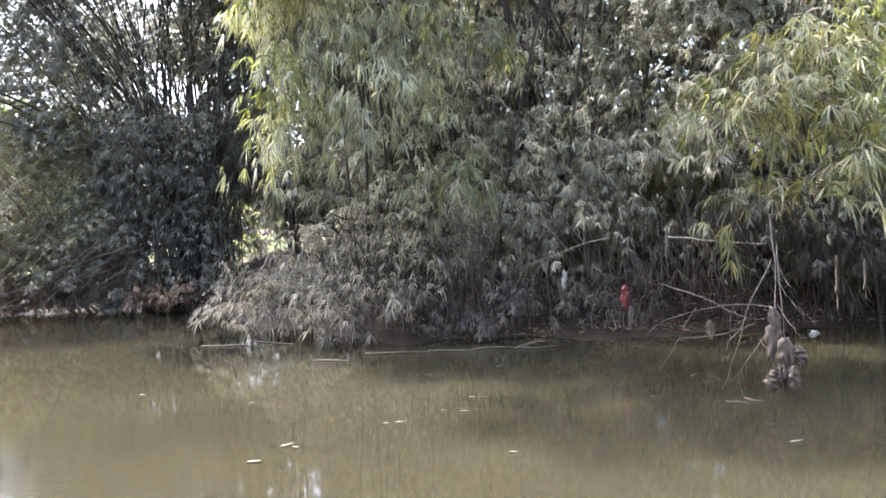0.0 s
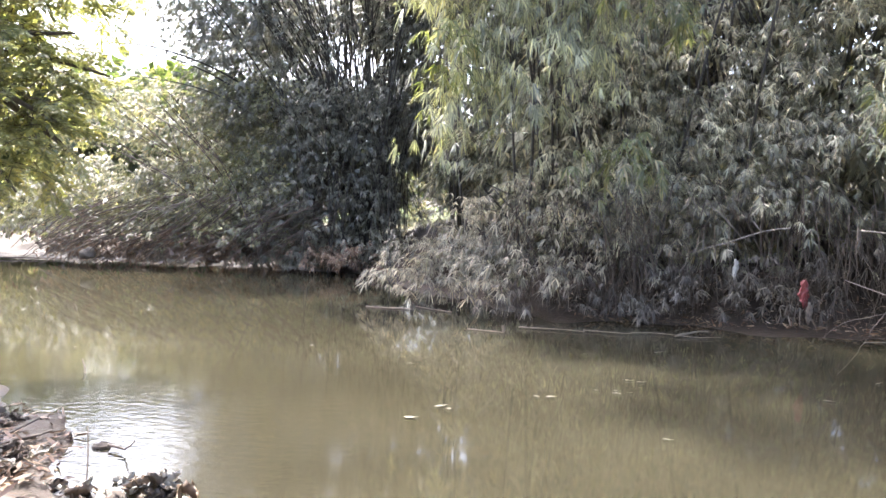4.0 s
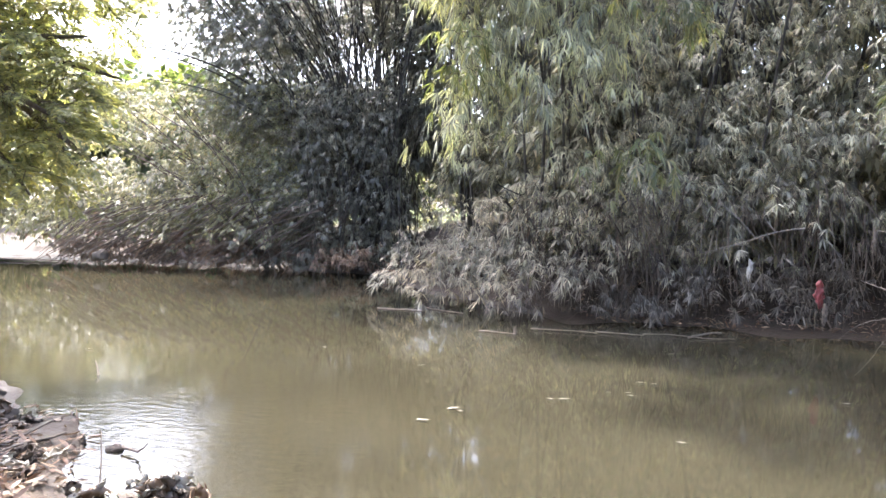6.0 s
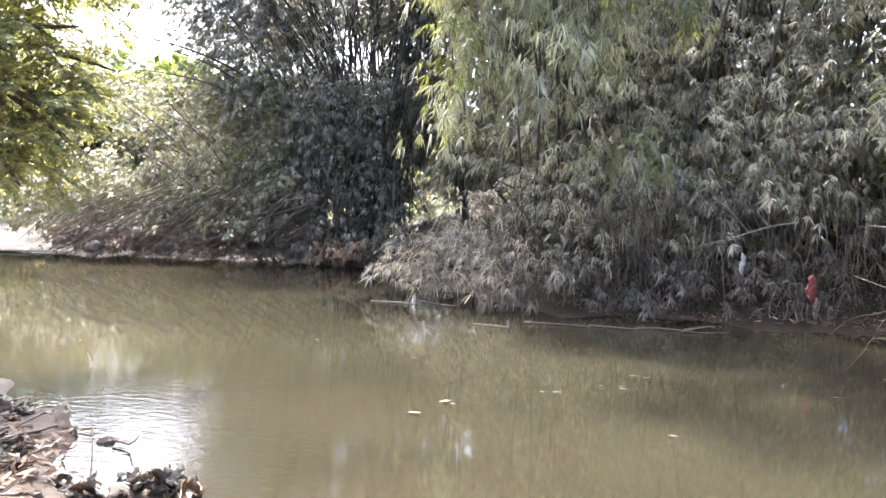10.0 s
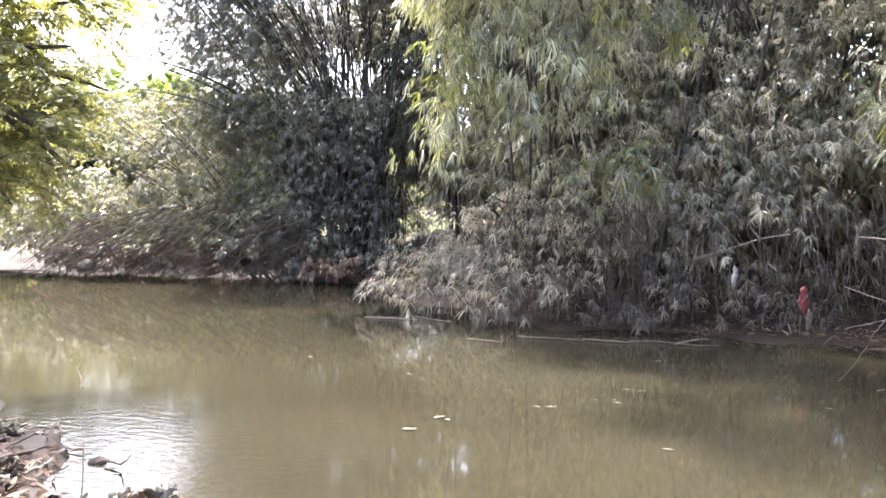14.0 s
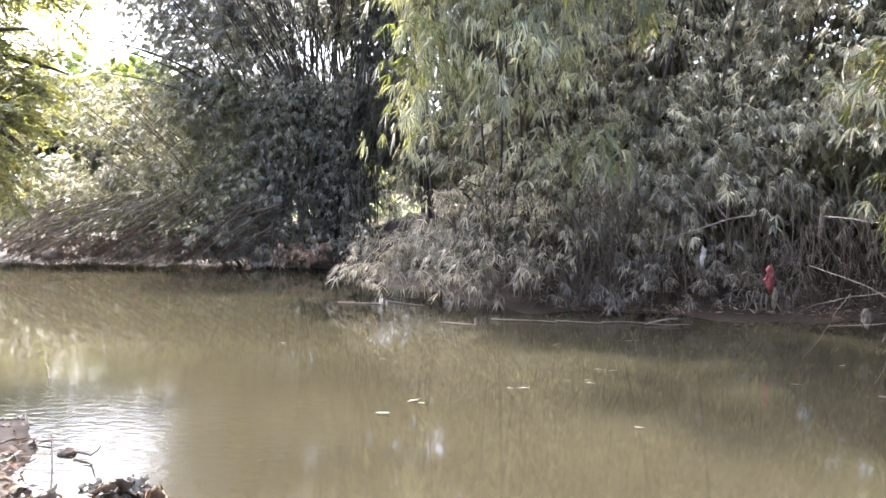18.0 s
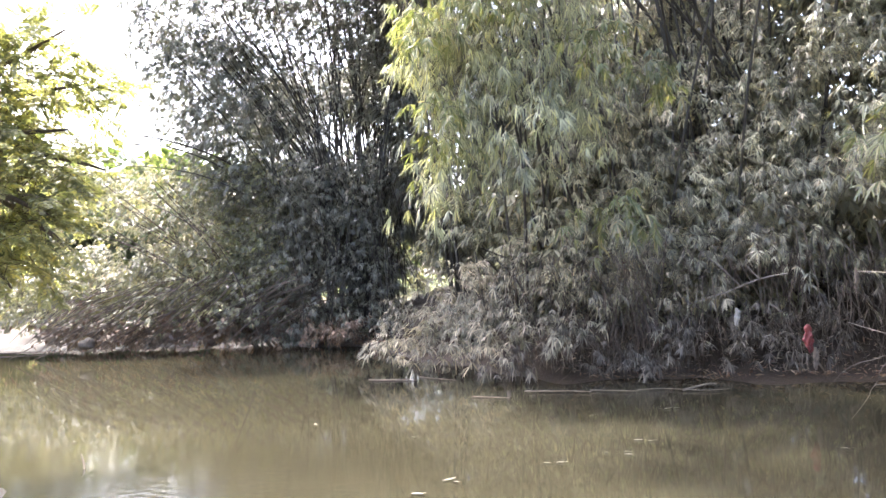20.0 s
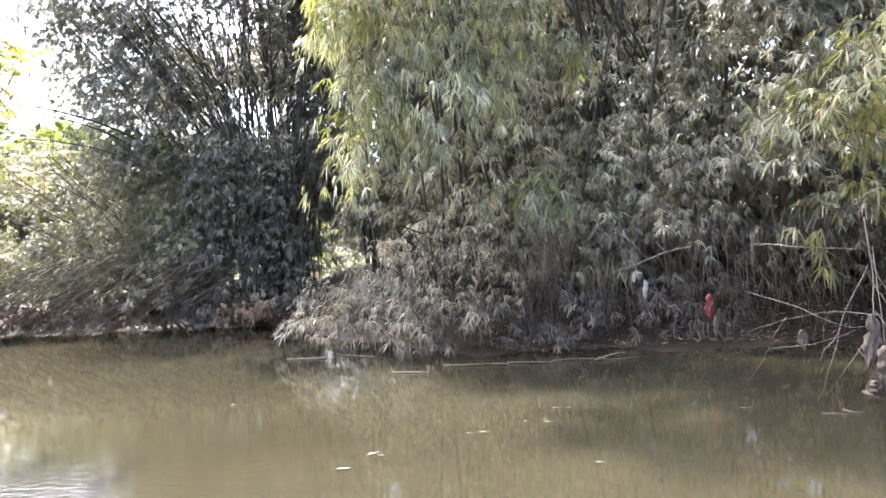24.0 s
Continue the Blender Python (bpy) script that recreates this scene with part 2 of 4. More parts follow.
def part(name, me, parent, label="", kind=""):
    ob = new(name, me)
    ob.parent = parent
    if label:
        ob["label"] = label
    if kind:
        ob["kind"] = kind
    return ob


def unit(v):
    v = np.asarray(v, float)
    return v / np.maximum(np.linalg.norm(v, axis=-1, keepdims=True), 1e-9)


def smooth_path(points, n):
    """A smooth line through a few points, as n points."""
    p = np.asarray(points, float)
    if len(p) == 2:
        return p[0] + (p[1] - p[0]) * np.linspace(0, 1, n)[:, None]
    q = np.vstack([2 * p[0] - p[1], p, 2 * p[-1] - p[-2]])
    s = np.linspace(0, len(p) - 1.0001, n)
    i = s.astype(int)
    f = (s - i)[:, None]
    a, b, c, d = q[i], q[i + 1], q[i + 2], q[i + 3]
    return 0.5 * (2 * b + (c - a) * f + (2 * a - 5 * b + 4 * c - d) * f**2 + (3 * b - a - 3 * c + d) * f**3)


def tube(path, radii, sides=6):
    """Verts and quads of a tapered tube along a path."""
    path = np.asarray(path, float)
    n = len(path)
    radii = np.broadcast_to(np.asarray(radii, float), (n,))
    t = unit(np.gradient(path, axis=0))
    ref = np.where(np.abs(t[:, 2:3]) > 0.9, [[1.0, 0, 0]], [[0, 0, 1.0]])
    u = unit(np.cross(t, ref))
    w = np.cross(t, u)
    a = np.arange(sides) * 2 * np.pi / sides
    ring = path[:, None] + radii[:, None, None] * (np.cos(a)[None, :, None] * u[:, None] + np.sin(a)[None, :, None] * w[:, None])
    k = np.arange(n - 1)[:, None] * sides
    j = np.arange(sides)[None]
    j2 = (j + 1) % sides
    quads = np.stack([k + j, k + j2, k + sides + j2, k + sides + j], -1).reshape(-1, 4)
    return ring.reshape(-1, 3), quads


class Sticks:
    """Many thin twigs gathered into one mesh."""
    def __init__(self):
        self.v, self.q, self.n = [], [], 0

    def add(self, path, radii, sides=3):
        v, q = tube(path, radii, sides)
        self.v.append(v)
        self.q.append(q + self.n)
        self.n += len(v)

    def mesh(self, name, mat):
        return mesh_from(name, np.vstack(self.v), None, np.vstack(self.q), mat, True)


def leaf_blades(base, way, side, length, width, sag, simple=False):
    """Lance-shaped leaves, six points each, that bend down towards the tip."""
    n = len(base)
    down = np.array([0, 0, -1.0])
    length, width, sag = (np.broadcast_to(np.asarray(x, float), (n,))[:, None] for x in (length, width, sag))
    if simple:
        p = base + way * length * 0.45 + down * length * sag * 0.15
        tip = base + way * length * 0.97 + down * length * sag * 0.75
        k = np.arange(n)[:, None] * 4
        return np.stack([base, p - side * width * 0.5, p + side * width * 0.5, tip], 1).reshape(-1, 3), None, k + [0, 2, 3, 1]
    p1 = base + way * length * 0.3 + down * length * sag * 0.06
    p2 = base + way * length * 0.65 + down * length * sag * 0.3
    tip = base + way * length * 0.97 + down * length * sag * 0.75
    v = np.stack([base, p1 - side * width * 0.5, p1 + side * width * 0.5, p2 - side * width * 0.4, p2 + side * width * 0.4, tip], 1).reshape(-1, 3)
    k = np.arange(n)[:, None] * 6
    tris = np.concatenate([k + [0, 2, 1], k + [3, 4, 5]])
    quads = k + [1, 2, 4, 3]
    return v, tris, quads


def fan_leaves(rng, origin, axis, count, length, width, spread=0.95, sag=0.5, simple=False, wild=0.3):
    """From each origin a fan of leaves round its axis, as bamboo bears them."""
    n = len(origin)
    axis = unit(axis)
    side = unit(np.cross(axis, [0, 0, 1.0]) + rng.normal(0, 0.35, (n, 3)))
    parts = []
    size = rng.uniform(0.6, 1.3, n)
    for i in range(count):
        a = (i / max(count - 1, 1) - 0.5) * 2 * spread + rng.normal(0, 0.2, n)
        way = unit(np.cos(a)[:, None] * axis + np.sin(a)[:, None] * side + rng.normal(0, 0.2, (n, 3)))
        flat = unit(np.cross(side, axis) + rng.normal(0, wild, (n, 3)))
        across = unit(np.cross(way, flat))
        ln = length * size * rng.uniform(0.6, 1.15, n) * (1 - 0.22 * np.abs(a))
        wd = width * rng.uniform(0.75, 1.2, n)
        keep = rng.random(n) < 0.9
        parts.append((origin[keep], way[keep], across[keep], ln[keep], wd[keep], (sag * rng.uniform(0.5, 1.4, n))[keep]))
    return leaf_blades(*(np.concatenate(c) for c in zip(*parts)), simple)


def foliage(rng, masses, per_m2, length, width, reach, droop, count=6, outward=0.6, floor=0.05, gap=0.35, hole=0.75, hang=0.25, simple=False, fans=(6, 10), loose=0.11):
    """Leafy branches that grow out of rounded masses (centre, radii): origins and axes of leaf fans, and their twigs.
    Holes follow a coarse noise, so that the outline is uneven and the dark inside shows."""
    origins, axes, twigs = [], [], Sticks()
    for (cx, cy, cz), (rx, ry, rz) in masses:
        area = 4 * np.pi * ((rx * ry) ** 1.6 / 3 + (rx * rz) ** 1.6 / 3 + (ry * rz) ** 1.6 / 3) ** (1 / 1.6)
        for _ in range(int(area * per_m2)):
            d = unit(rng.normal(size=3))
            if d[1] > 0.25 and rng.random() < 0.6:
                continue
            c = np.array([cx, cy, cz])
            start = c + d * [rx, ry, rz] * rng.uniform(0.3, 0.72)
            if noise.noise(Vector(start) / hole + Vector((7.1, 3.3, 1.7))) < gap - 0.55:
                continue
            out = unit(d * [1 / rx, 1 / ry, 1 / rz])
            out[2] = max(out[2], -0.15)
            way = unit(out * outward + [0, 0, 0.25] + rng.normal(0, 0.3, 3))
            ln = reach * rng.uniform(0.6, 1.3)
            s = np.linspace(0, 1, 4)[:, None]
            path = start + way * s * ln + np.array([0, 0, -1.0]) * droop * ln * s**2
            if path[-1, 2] < floor:
                path[:, 2] += (floor - path[-1, 2] + rng.uniform(0, 0.3)) * s[:, 0]
            twigs.add(path, np.linspace(0.006, 0.002, 4))
            m = rng.integers(*fans)
            f = rng.uniform(0.25, 1.0, m)
            f[0] = 1.0
            at = np.stack([np.interp(f, s[:, 0], path[:, i]) for i in range(3)], 1)
            tang = unit(way + np.array([0, 0, -2.0 * droop]) * f[:, None])
            off = rng.normal(0, 1, (m, 3)) * [1, 1, 0.5]
            at = at + off * loose * ln
            origins.append(at)
            axes.append(unit(tang * [0.8, 0.8, 0.35] + off * [0.4, 0.4, 0.2] + [0, 0, -hang - droop * 0.7]))
    o, a = np.vstack(origins), np.vstack(axes)
    ok = o[:, 2] > floor + 0.05
    v, t, q = fan_leaves(rng, o[ok], a[ok], count, length, width, simple=simple)
    v[:, 2] = np.maximum(v[:, 2], 0.012)
    return (v, t, q), twigs


def curtain(rng, xs, zs, per_m2, front, inside, depth, billow=0.45, gap=-0.25, hole=0.8):
    """Where leafy twigs start on an uneven standing face of leaves: front(x, z) is its y, inside(x, z) where it grows.
    It billows in and out, and thins to holes by a coarse noise."""
    n = int((xs[1] - xs[0]) * (zs[1] - zs[0]) * per_m2)
    x, z = rng.uniform(*xs, n), rng.uniform(*zs, n)
    ok = inside(x + rng.normal(0, 0.12, n), z + rng.normal(0, 0.12, n))
    x, z = x[ok], z[ok]
    lump_at = np.array([noise.noise(Vector((a * 0.95, 3.7, b * 0.95))) + 0.5 * noise.noise(Vector((a * 2.3, 9.1, b * 2.3))) for a, b in zip(x, z)])
    thin = np.array([noise.noise(Vector((a / hole, 21.3, b / hole))) for a, b in zip(x, z)])
    y = front(x, z) - billow * lump_at + depth * rng.random(len(x)) ** 1.4
    return np.stack([x, y, z], 1)[thin > gap]


def sprays(rng, starts, leaf, reach, droop, hang, fans=5, count=7, loose=0.09, floor=0.1, out=(0.0, -1.0, 0.2), spread=0.85, sag=0.45, simple=False):
    """From each start a twig that bows outward and down, with hands of leaves strung along it."""
    n = len(starts)
    way = unit(np.asarray(out) + rng.normal(0, 1, (n, 3)) * [0.65, 0.25, 0.35])
    ln = reach * rng.uniform(0.5, 1.35, n)[:, None]
    step = np.linspace(0, 1, 4)
    path = np.stack([starts + way * ln * k - np.array([0, 0, 1.0]) * droop * ln * k * k for k in step], 1)
    low = np.minimum(path[:, -1, 2] - floor, 0)
    path[:, :, 2] -= low[:, None] * step[None]
    twigs = Sticks()
    for p in path:
        twigs.add(p, np.linspace(0.005, 0.0018, 4))
    o, a = [], []
    for k in range(fans):
        f = np.full((n, 1), 1.0) if k == 0 else rng.uniform(0.15, 1.0, (n, 1))
        at = path[:, 0] + (path[:, -1] - path[:, 0]) * f + np.array([0, 0, 1.0]) * droop * ln * f * (1 - f)
        side = rng.normal(0, 1, (n, 3)) * [1.0, 0.6, 0.6]
        o.append(at + side * loose * (k > 0))
        a.append(unit(way * 0.45 + side * [0.4, 0.3, 0.15] + [0, -0.12, -hang]))
    o, a = np.vstack(o), np.vstack(a)
    keep = (o[:, 2] > floor + 0.04) & (rng.random(len(o)) < 0.88)
    v, t, q = fan_leaves(rng, o[keep], a[keep], count, *leaf, spread=spread, sag=sag, simple=simple, wild=0.14)
    v[:, 2] = np.maximum(v[:, 2], 0.012)
    return (v, t, q), twigs


def culm(path, r0, r1, nodes=12):
    """One bamboo culm: a tapered tube with a swollen ring at each joint."""
    n = nodes * 3
    p = smooth_path(path, n)
    r = np.linspace(r0, r1, n)
    r[::3] *= 1.14
    return tube(p, r, 6)


def hung_clump(label, starts, mat, seed, leaf, culms=(), culm_mat=None, group="bamboo clumps", **kw):
    """A bamboo clump whose leaves stand as a face: its culms one by one, its twigs and its leaves."""
    rng = np.random.default_rng(seed)
    base = np.mean([c[0][0] for c in culms], axis=0) if culms else np.array([*starts.mean(0)[:2], 0.3])
    thing = tagged(new("bamboo_clump"), label, "bamboo", group)
    thing.location = base
    (v, t, q), twigs = sprays(rng, starts, leaf, **kw)
    part("foliage", mesh_from("foliage", v - base, t, q, mat), thing, kind="stuff")
    twigs.v = [x - base for x in twigs.v]
    part("twig_mass", twigs.mesh("twig_mass", TWIG), thing, kind="stuff")
    for path, r0, r1 in culms:
        cv, cq = culm(np.asarray(path) - base, r0, r1)
        part("culm", mesh_from("culm", cv, None, cq, culm_mat or CULM, True), thing)
    return thing


def clump(label, masses, mat, seed, leaf, density, culms=(), culm_mat=CULM, group="bamboo clumps", **kw):
    """A bamboo clump: its culms one by one, its twigs and its leaves."""
    rng = np.random.default_rng(seed)
    base = np.mean([c[0][0] for c in culms], axis=0) if culms else np.array([*masses[0][0][:2], 0.3])
    thing = tagged(new("bamboo_clump"), label, "bamboo", group)
    thing.location = base
    (v, t, q), twigs = foliage(rng, masses, density, *leaf, **kw)
    part("foliage", mesh_from("foliage", v - base, t, q, mat), thing, kind="stuff")
    twigs.v = [x - base for x in twigs.v]
    part("twig_mass", twigs.mesh("twig_mass", TWIG), thing, kind="stuff")
    for path, r0, r1 in culms:
        cv, cq = culm(np.asarray(path) - base, r0, r1)
        part("culm", mesh_from("culm", cv, None, cq, culm_mat, True), thing)
    return thing


# ---- ground and water ----
FAR_X = [-400, -60, -30, -17.0, -15.3, -12.6, -10.2, -7.6, -5.6, -4.4, -3.2, -1.8, -0.6, 3.5, 5.4, 12, 60, 400]
FAR_Y = [60, 24, 17.5, 15.4, 15.3, 15.35, 15.35, 14.9, 14.6, 13.6, 11.9, 10.5, 9.6, 9.3, 9.6, 9.5, 12, 40]
NEAR_X = [-400, -60, -30, -14, -9, -5.7, -4.75, -3.9, -3.4, -2.9, -1.5, 1, 4, 12, 60, 400]
NEAR_Y = [30, 12, 11, 9, 7.2, 4.85, 4.15, 3.75, 3.45, 2.7, 2.2, 2.0, 1.9, 1.5, 0, -20]


def height(x, y):
    far = y - np.interp(x, FAR_X, FAR_Y) - (0.16 * np.sin(x * 2.3) + 0.1 * np.sin(x * 5.3 + 1.0)) * (np.abs(x) < 20)
    near = np.interp(x, NEAR_X, NEAR_Y) - y + (0.05 * np.sin(x * 6.1) + 0.04 * np.sin(x * 13.3 + 2.0)) * (np.abs(x) < 20)
    low = np.clip((-x - 8.0) / 2.2, 0, 1) * np.clip((x + 40) / 20, 0, 1)
    st = lambda d: np.clip(d, 0, 1) ** 2 * (3 - 2 * np.clip(d, 0, 1))  # noqa: E731
    bank = ((0.75 + 0.6 * st((x - 2.2) / 1.5) * st((20 - x) / 5)) * (1 - 0.45 * st((x + 9) / 1.5) * st((-4.4 - x) / 1.0) + 0.12 * st((x + 4.4) / 1.0) * st((1.0 - x) / 1.5)) * st(far / 2.6) * (1 - 0.75 * low) + 0.05 * np.clip(far, 0, 14))
    shore = 0.16 * st(near / 1.2) + 0.05 * np.clip(near, 0, 10)
    bed = -0.7 * st(np.minimum(-far, -near) / 2.5)
    shoal = st((near + 0.8) / 0.4) * st((x + 5.6) / 0.5) * st((-2.0 - x) / 0.5)
    bed = bed * (1 - shoal) + shoal * (-0.014 + 0.034 * st((near + 0.7) / 0.45) + 0.014 * np.sin(x * 5.3 + 1.7 * np.sin(y * 4.1)) * np.sin(y * 6.7 + x))
    h = np.where(far > 0, bank, np.where(near > 0, shore, bed))
    return h


def ground():
    outer = np.geomspace(1, 380, 16)
    xs = np.concatenate([-20 - outer[::-1], np.arange(-20, -6.01, 0.2), np.arange(-6, -1.99, 0.06), np.arange(-1.85, 14.01, 0.18), 14 + outer])
    ys = np.concatenate([-3 - outer[::-1], np.arange(-3, 1.99, 0.2), np.arange(2, 5.99, 0.06), np.arange(6.1, 22.01, 0.18), 22 + outer])
    X, Y = np.meshgrid(xs, ys)
    Z = height(X, Y)
    rough = np.array([noise.fractal(Vector((x * 0.9, y * 0.9, 0)), 1.0, 2.0, 4) for x, y in zip(X.ravel(), Y.ravel())]).reshape(X.shape)
    Z = Z + rough * np.where(Z > 0, 0.09, 0.05) * np.clip(np.abs(Z) * 4 + 0.25, 0, 1)
    nx, ny = len(xs), len(ys)
    i = (np.arange(ny - 1)[:, None] * nx + np.arange(nx - 1)[None]).ravel()
    quads = np.stack([i, i + 1, i + nx + 1, i + nx], 1)
    me = mesh_from("ground", np.stack([X, Y, Z], -1).reshape(-1, 3), None, quads, GROUND, True)
    tagged(new("ground", me), "brown earth river banks with a pale sand bar", "ground", kind="structure")


def water():
    me = mesh_from("water", [(-400, -50, 0), (400, -50, 0), (400, 90, 0), (-400, 90, 0)], None, [(0, 1, 2, 3)], WATER)
    tagged(new("water", me), "still brown-green silty river water with faint ripples", "river", kind="structure")


ground()
water()

# ---- the bamboo on the opposite bank ----
# (centre), (radii)
BRIGHT = [
    ((3.06, 7.28, 2.53), (0.42, 0.5, 0.55)),
    ((3.65, 7.07, 2.79), (0.7, 0.6, 0.65)),
    ((3.49, 6.90, 2.05), (0.7, 0.5, 0.32)),
    ((4.16, 6.73, 2.38), (0.65, 0.5, 0.7)),
    ((4.14, 7.13, 3.45), (0.8, 0.6, 0.6)),
    ((3.16, 6.97, 1.68), (0.3, 0.25, 0.1)),
    ((3.74, 6.67, 1.70), (0.4, 0.25, 0.1)),
]
def culm_bunch(seed, foot, spread, tops, n, r, bow=0.6):
    """Culms that rise from one foot and lean apart towards a row of tops."""
    rng = np.random.default_rng(seed)
    made = []
    tops = np.asarray(tops, float)
    for i in range(n):
        f = np.array([*foot[:2], 0.0]) + [*rng.normal(0, spread, 2), 0]
        f[2] = float(height(f[0], f[1])) - 0.1
        k = rng.uniform(0, len(tops) - 1)
        top = tops[int(k)] + (tops[min(int(k) + 1, len(tops) - 1)] - tops[int(k)]) * (k % 1) + rng.normal(0, 0.3, 3)
        mid = f + (top - f) * [0.36, 0.36, 0.55] + rng.normal(0, 0.12, 3)
        rad = r * rng.uniform(0.7, 1.15)
        made.append(([f, mid, top], rad, rad * 0.45))
    return made



def between(x, xs, ys):
    return np.interp(x, xs, ys)


def left_edge(z):
    """Where the bamboo of the opposite bank ends towards the gap."""
    return between(z, [0.2, 0.6, 1.17, 1.55, 2.05, 3.0, 4.4, 5.2, 7.0], [-3.5, -3.6, -3.05, -2.7, -2.35, -2.4, -2.35, -2.7, -3.1])


def low_edge(x):
    """How far down the leaves hang along the opposite bank; the hollow lies under them."""
    return between(x, [-3.6, -1.5, 0.5, 1.6, 2.6, 3.4, 9.0], [0.24, 0.2, 0.18, 0.22, 0.38, 0.8, 1.1])


def skirt_front(x, z):
    return between(x, [-3.6, -2.4, -1.3, 3.0], [10.2, 9.9, 9.35, 9.45]) + 0.62 * np.clip(z - 0.2, 0, 2.2)


def wall_front(x, z):
    return between(x, [-3, 0, 3.0, 5.0, 7.0, 9.5], [10.3, 10.3, 10.0, 9.2, 8.5, 7.9]) + between(z, [1.0, 1.8, 3.0, 5.0, 9.0], [0.2, 0.15, -0.2, 0.1, 1.0]) + np.clip((3.6 - x) / 1.5, 0, 1) * np.clip(0.62 * (z - 2.0), -0.4, 1.9)


fr = np.random.default_rng(110)
skirt = curtain(fr, (-3.7, 3.2), (0.1, 2.3), 50.0, skirt_front, lambda x, z: (x > left_edge(z)) & (z > low_edge(x)) & (z < 1.95 + 0.12 * x), 0.7, 0.3, -0.42, 0.5)
# the lowest leaves take the darker colours, standing in for shade
low_shaded = skirt[:, 2] < 0.75 + 0.22 * np.clip(skirt[:, 0] - 0.2, -3.0, 2.0) + fr.normal(0, 0.14, len(skirt))
hung_clump("low bamboo leaves coloured darker for the shade there", skirt[low_shaded & (skirt[:, 0] > -1.6)], GREEN_LOW_SHADE, 40, (0.155, 0.016), reach=0.36, droop=0.5, hang=0.8, out=(-0.1, -1.0, 0.1))
skirt = skirt[~(low_shaded & (skirt[:, 0] > -1.6))]
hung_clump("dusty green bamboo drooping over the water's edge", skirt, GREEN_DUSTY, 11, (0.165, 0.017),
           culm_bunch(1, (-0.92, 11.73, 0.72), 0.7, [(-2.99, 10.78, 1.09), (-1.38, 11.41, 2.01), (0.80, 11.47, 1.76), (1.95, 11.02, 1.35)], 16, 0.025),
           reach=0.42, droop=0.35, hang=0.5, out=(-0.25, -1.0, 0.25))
wall_left = curtain(fr, (-1.1, 3.4), (1.5, 9.4), 56.0, wall_front, lambda x, z: (z > 1.75 - 0.1 * x) & (z < 7.0 + 0.4 * x) & (x > -0.4 - 0.6 * (z < 2.4)), 1.0, 0.5, -0.36)
hung_clump("tall dense green bamboo with layered drooping leaves", wall_left, GREEN_WALL, 12, (0.17, 0.017),
           culm_bunch(2, (1.67, 12.87, 0.91), 0.7, [(-0.16, 12.03, 7.31), (1.09, 12.01, 8.43), (2.66, 11.67, 8.50)], 26, 0.035),
           reach=0.5, droop=0.5, hang=0.75)
wall_right = curtain(fr, (3.2, 9.5), (1.0, 9.4), 58.0, wall_front, lambda x, z: z > low_edge(x), 1.0, 0.5, -0.36)
# tips close above the hollow get its shade as a darker leaf colour
hollow_shaded = wall_right[:, 2] < 1.7 + fr.normal(0, 0.15, len(wall_right))
hung_clump("leaf tips over the hollow, coloured darker for its shade", wall_right[hollow_shaded], GREEN_LOW_SHADE, 41, (0.16, 0.016), reach=0.42, droop=0.6, hang=0.9)
wall_right = wall_right[~hollow_shaded]
hung_clump("tall shaded green bamboo at the river bank", wall_right, GREEN_WALL, 13, (0.17, 0.017),
           culm_bunch(3, (6.51, 11.30, 1.12), 0.8, [(4.33, 11.24, 7.48), (6.15, 10.51, 8.29), (7.53, 9.65, 7.78)], 26, 0.035),
           reach=0.5, droop=0.5, hang=0.75)
weeping = curtain(fr, (-3.3, 0.1), (2.2, 8.0), 56.0, lambda x, z: 9.55 + 0.25 * np.abs(x + 1.3) + 0.12 * np.clip(z - 3, 0, 5),
                  lambda x, z: (x > left_edge(z)) & (z > between(x, [-2.4, -1.4, -0.9, -0.2], [2.75, 2.7, 3.0, 3.5])), 0.8, 0.35, -0.3)
hung_clump("weeping bamboo with long hanging green leaves", weeping, GREEN_FRESH, 14, (0.23, 0.019),
           culm_bunch(4, (-0.50, 12.48, 1.07), 0.5, [(-1.77, 9.71, 4.55), (-1.26, 9.75, 6.57), (-0.60, 10.20, 7.08)], 14, 0.03),
           reach=0.55, droop=0.95, hang=1.5, spread=0.6, loose=0.11)
# tops added mostly out of view, to keep the sun off the bank
SHADE_TOPS = [((x, (13.7 if x < 2.5 else 12.2) + 0.6 * math.sin(x * 2.1), 8.9 + 0.5 * math.cos(x * 1.7)), (1.3, 1.6, 1.2)) for x in (-3.4, -1.9, -0.4, 1.2, 2.8, 4.3, 6.0, 7.7, 9.3)]
clump("added bamboo tops above the view that shade the bank", SHADE_TOPS, GREEN_WALL, 35, (0.28, 0.05, 0.6, 0.4), 9.0,
      culm_bunch(9, (3.0, 13.2), 1.6, [(-2.8, 12.2, 9.0), (3.0, 11.8, 9.2), (7.5, 11.8, 9.0)], 18, 0.03), simple=True, gap=0.2)
# unseen masses added in the sun's way, shading the skirt's left end
SHADE_OVER_GAP = [((-6.3, 13.2, 9.0), (1.1, 1.2, 0.9)), ((-5.0, 13.9, 9.0), (1.2, 1.3, 1.0)), ((-3.6, 13.4, 8.8), (1.2, 1.3, 1.0)), ((-2.4, 12.9, 8.5), (1.1, 1.3, 0.9))]
clump("unseen bamboo tops added over the gap to block sun", SHADE_OVER_GAP, GREEN_WALL, 37, (0.28, 0.05, 0.6, 0.4), 30.0,
      culm_bunch(10, (-2.6, 14.4), 0.4, [(-4.9, 13.9, 9.0), (-3.6, 13.4, 9.0), (-2.4, 12.9, 8.7)], 7, 0.03), simple=True, gap=-1.0)
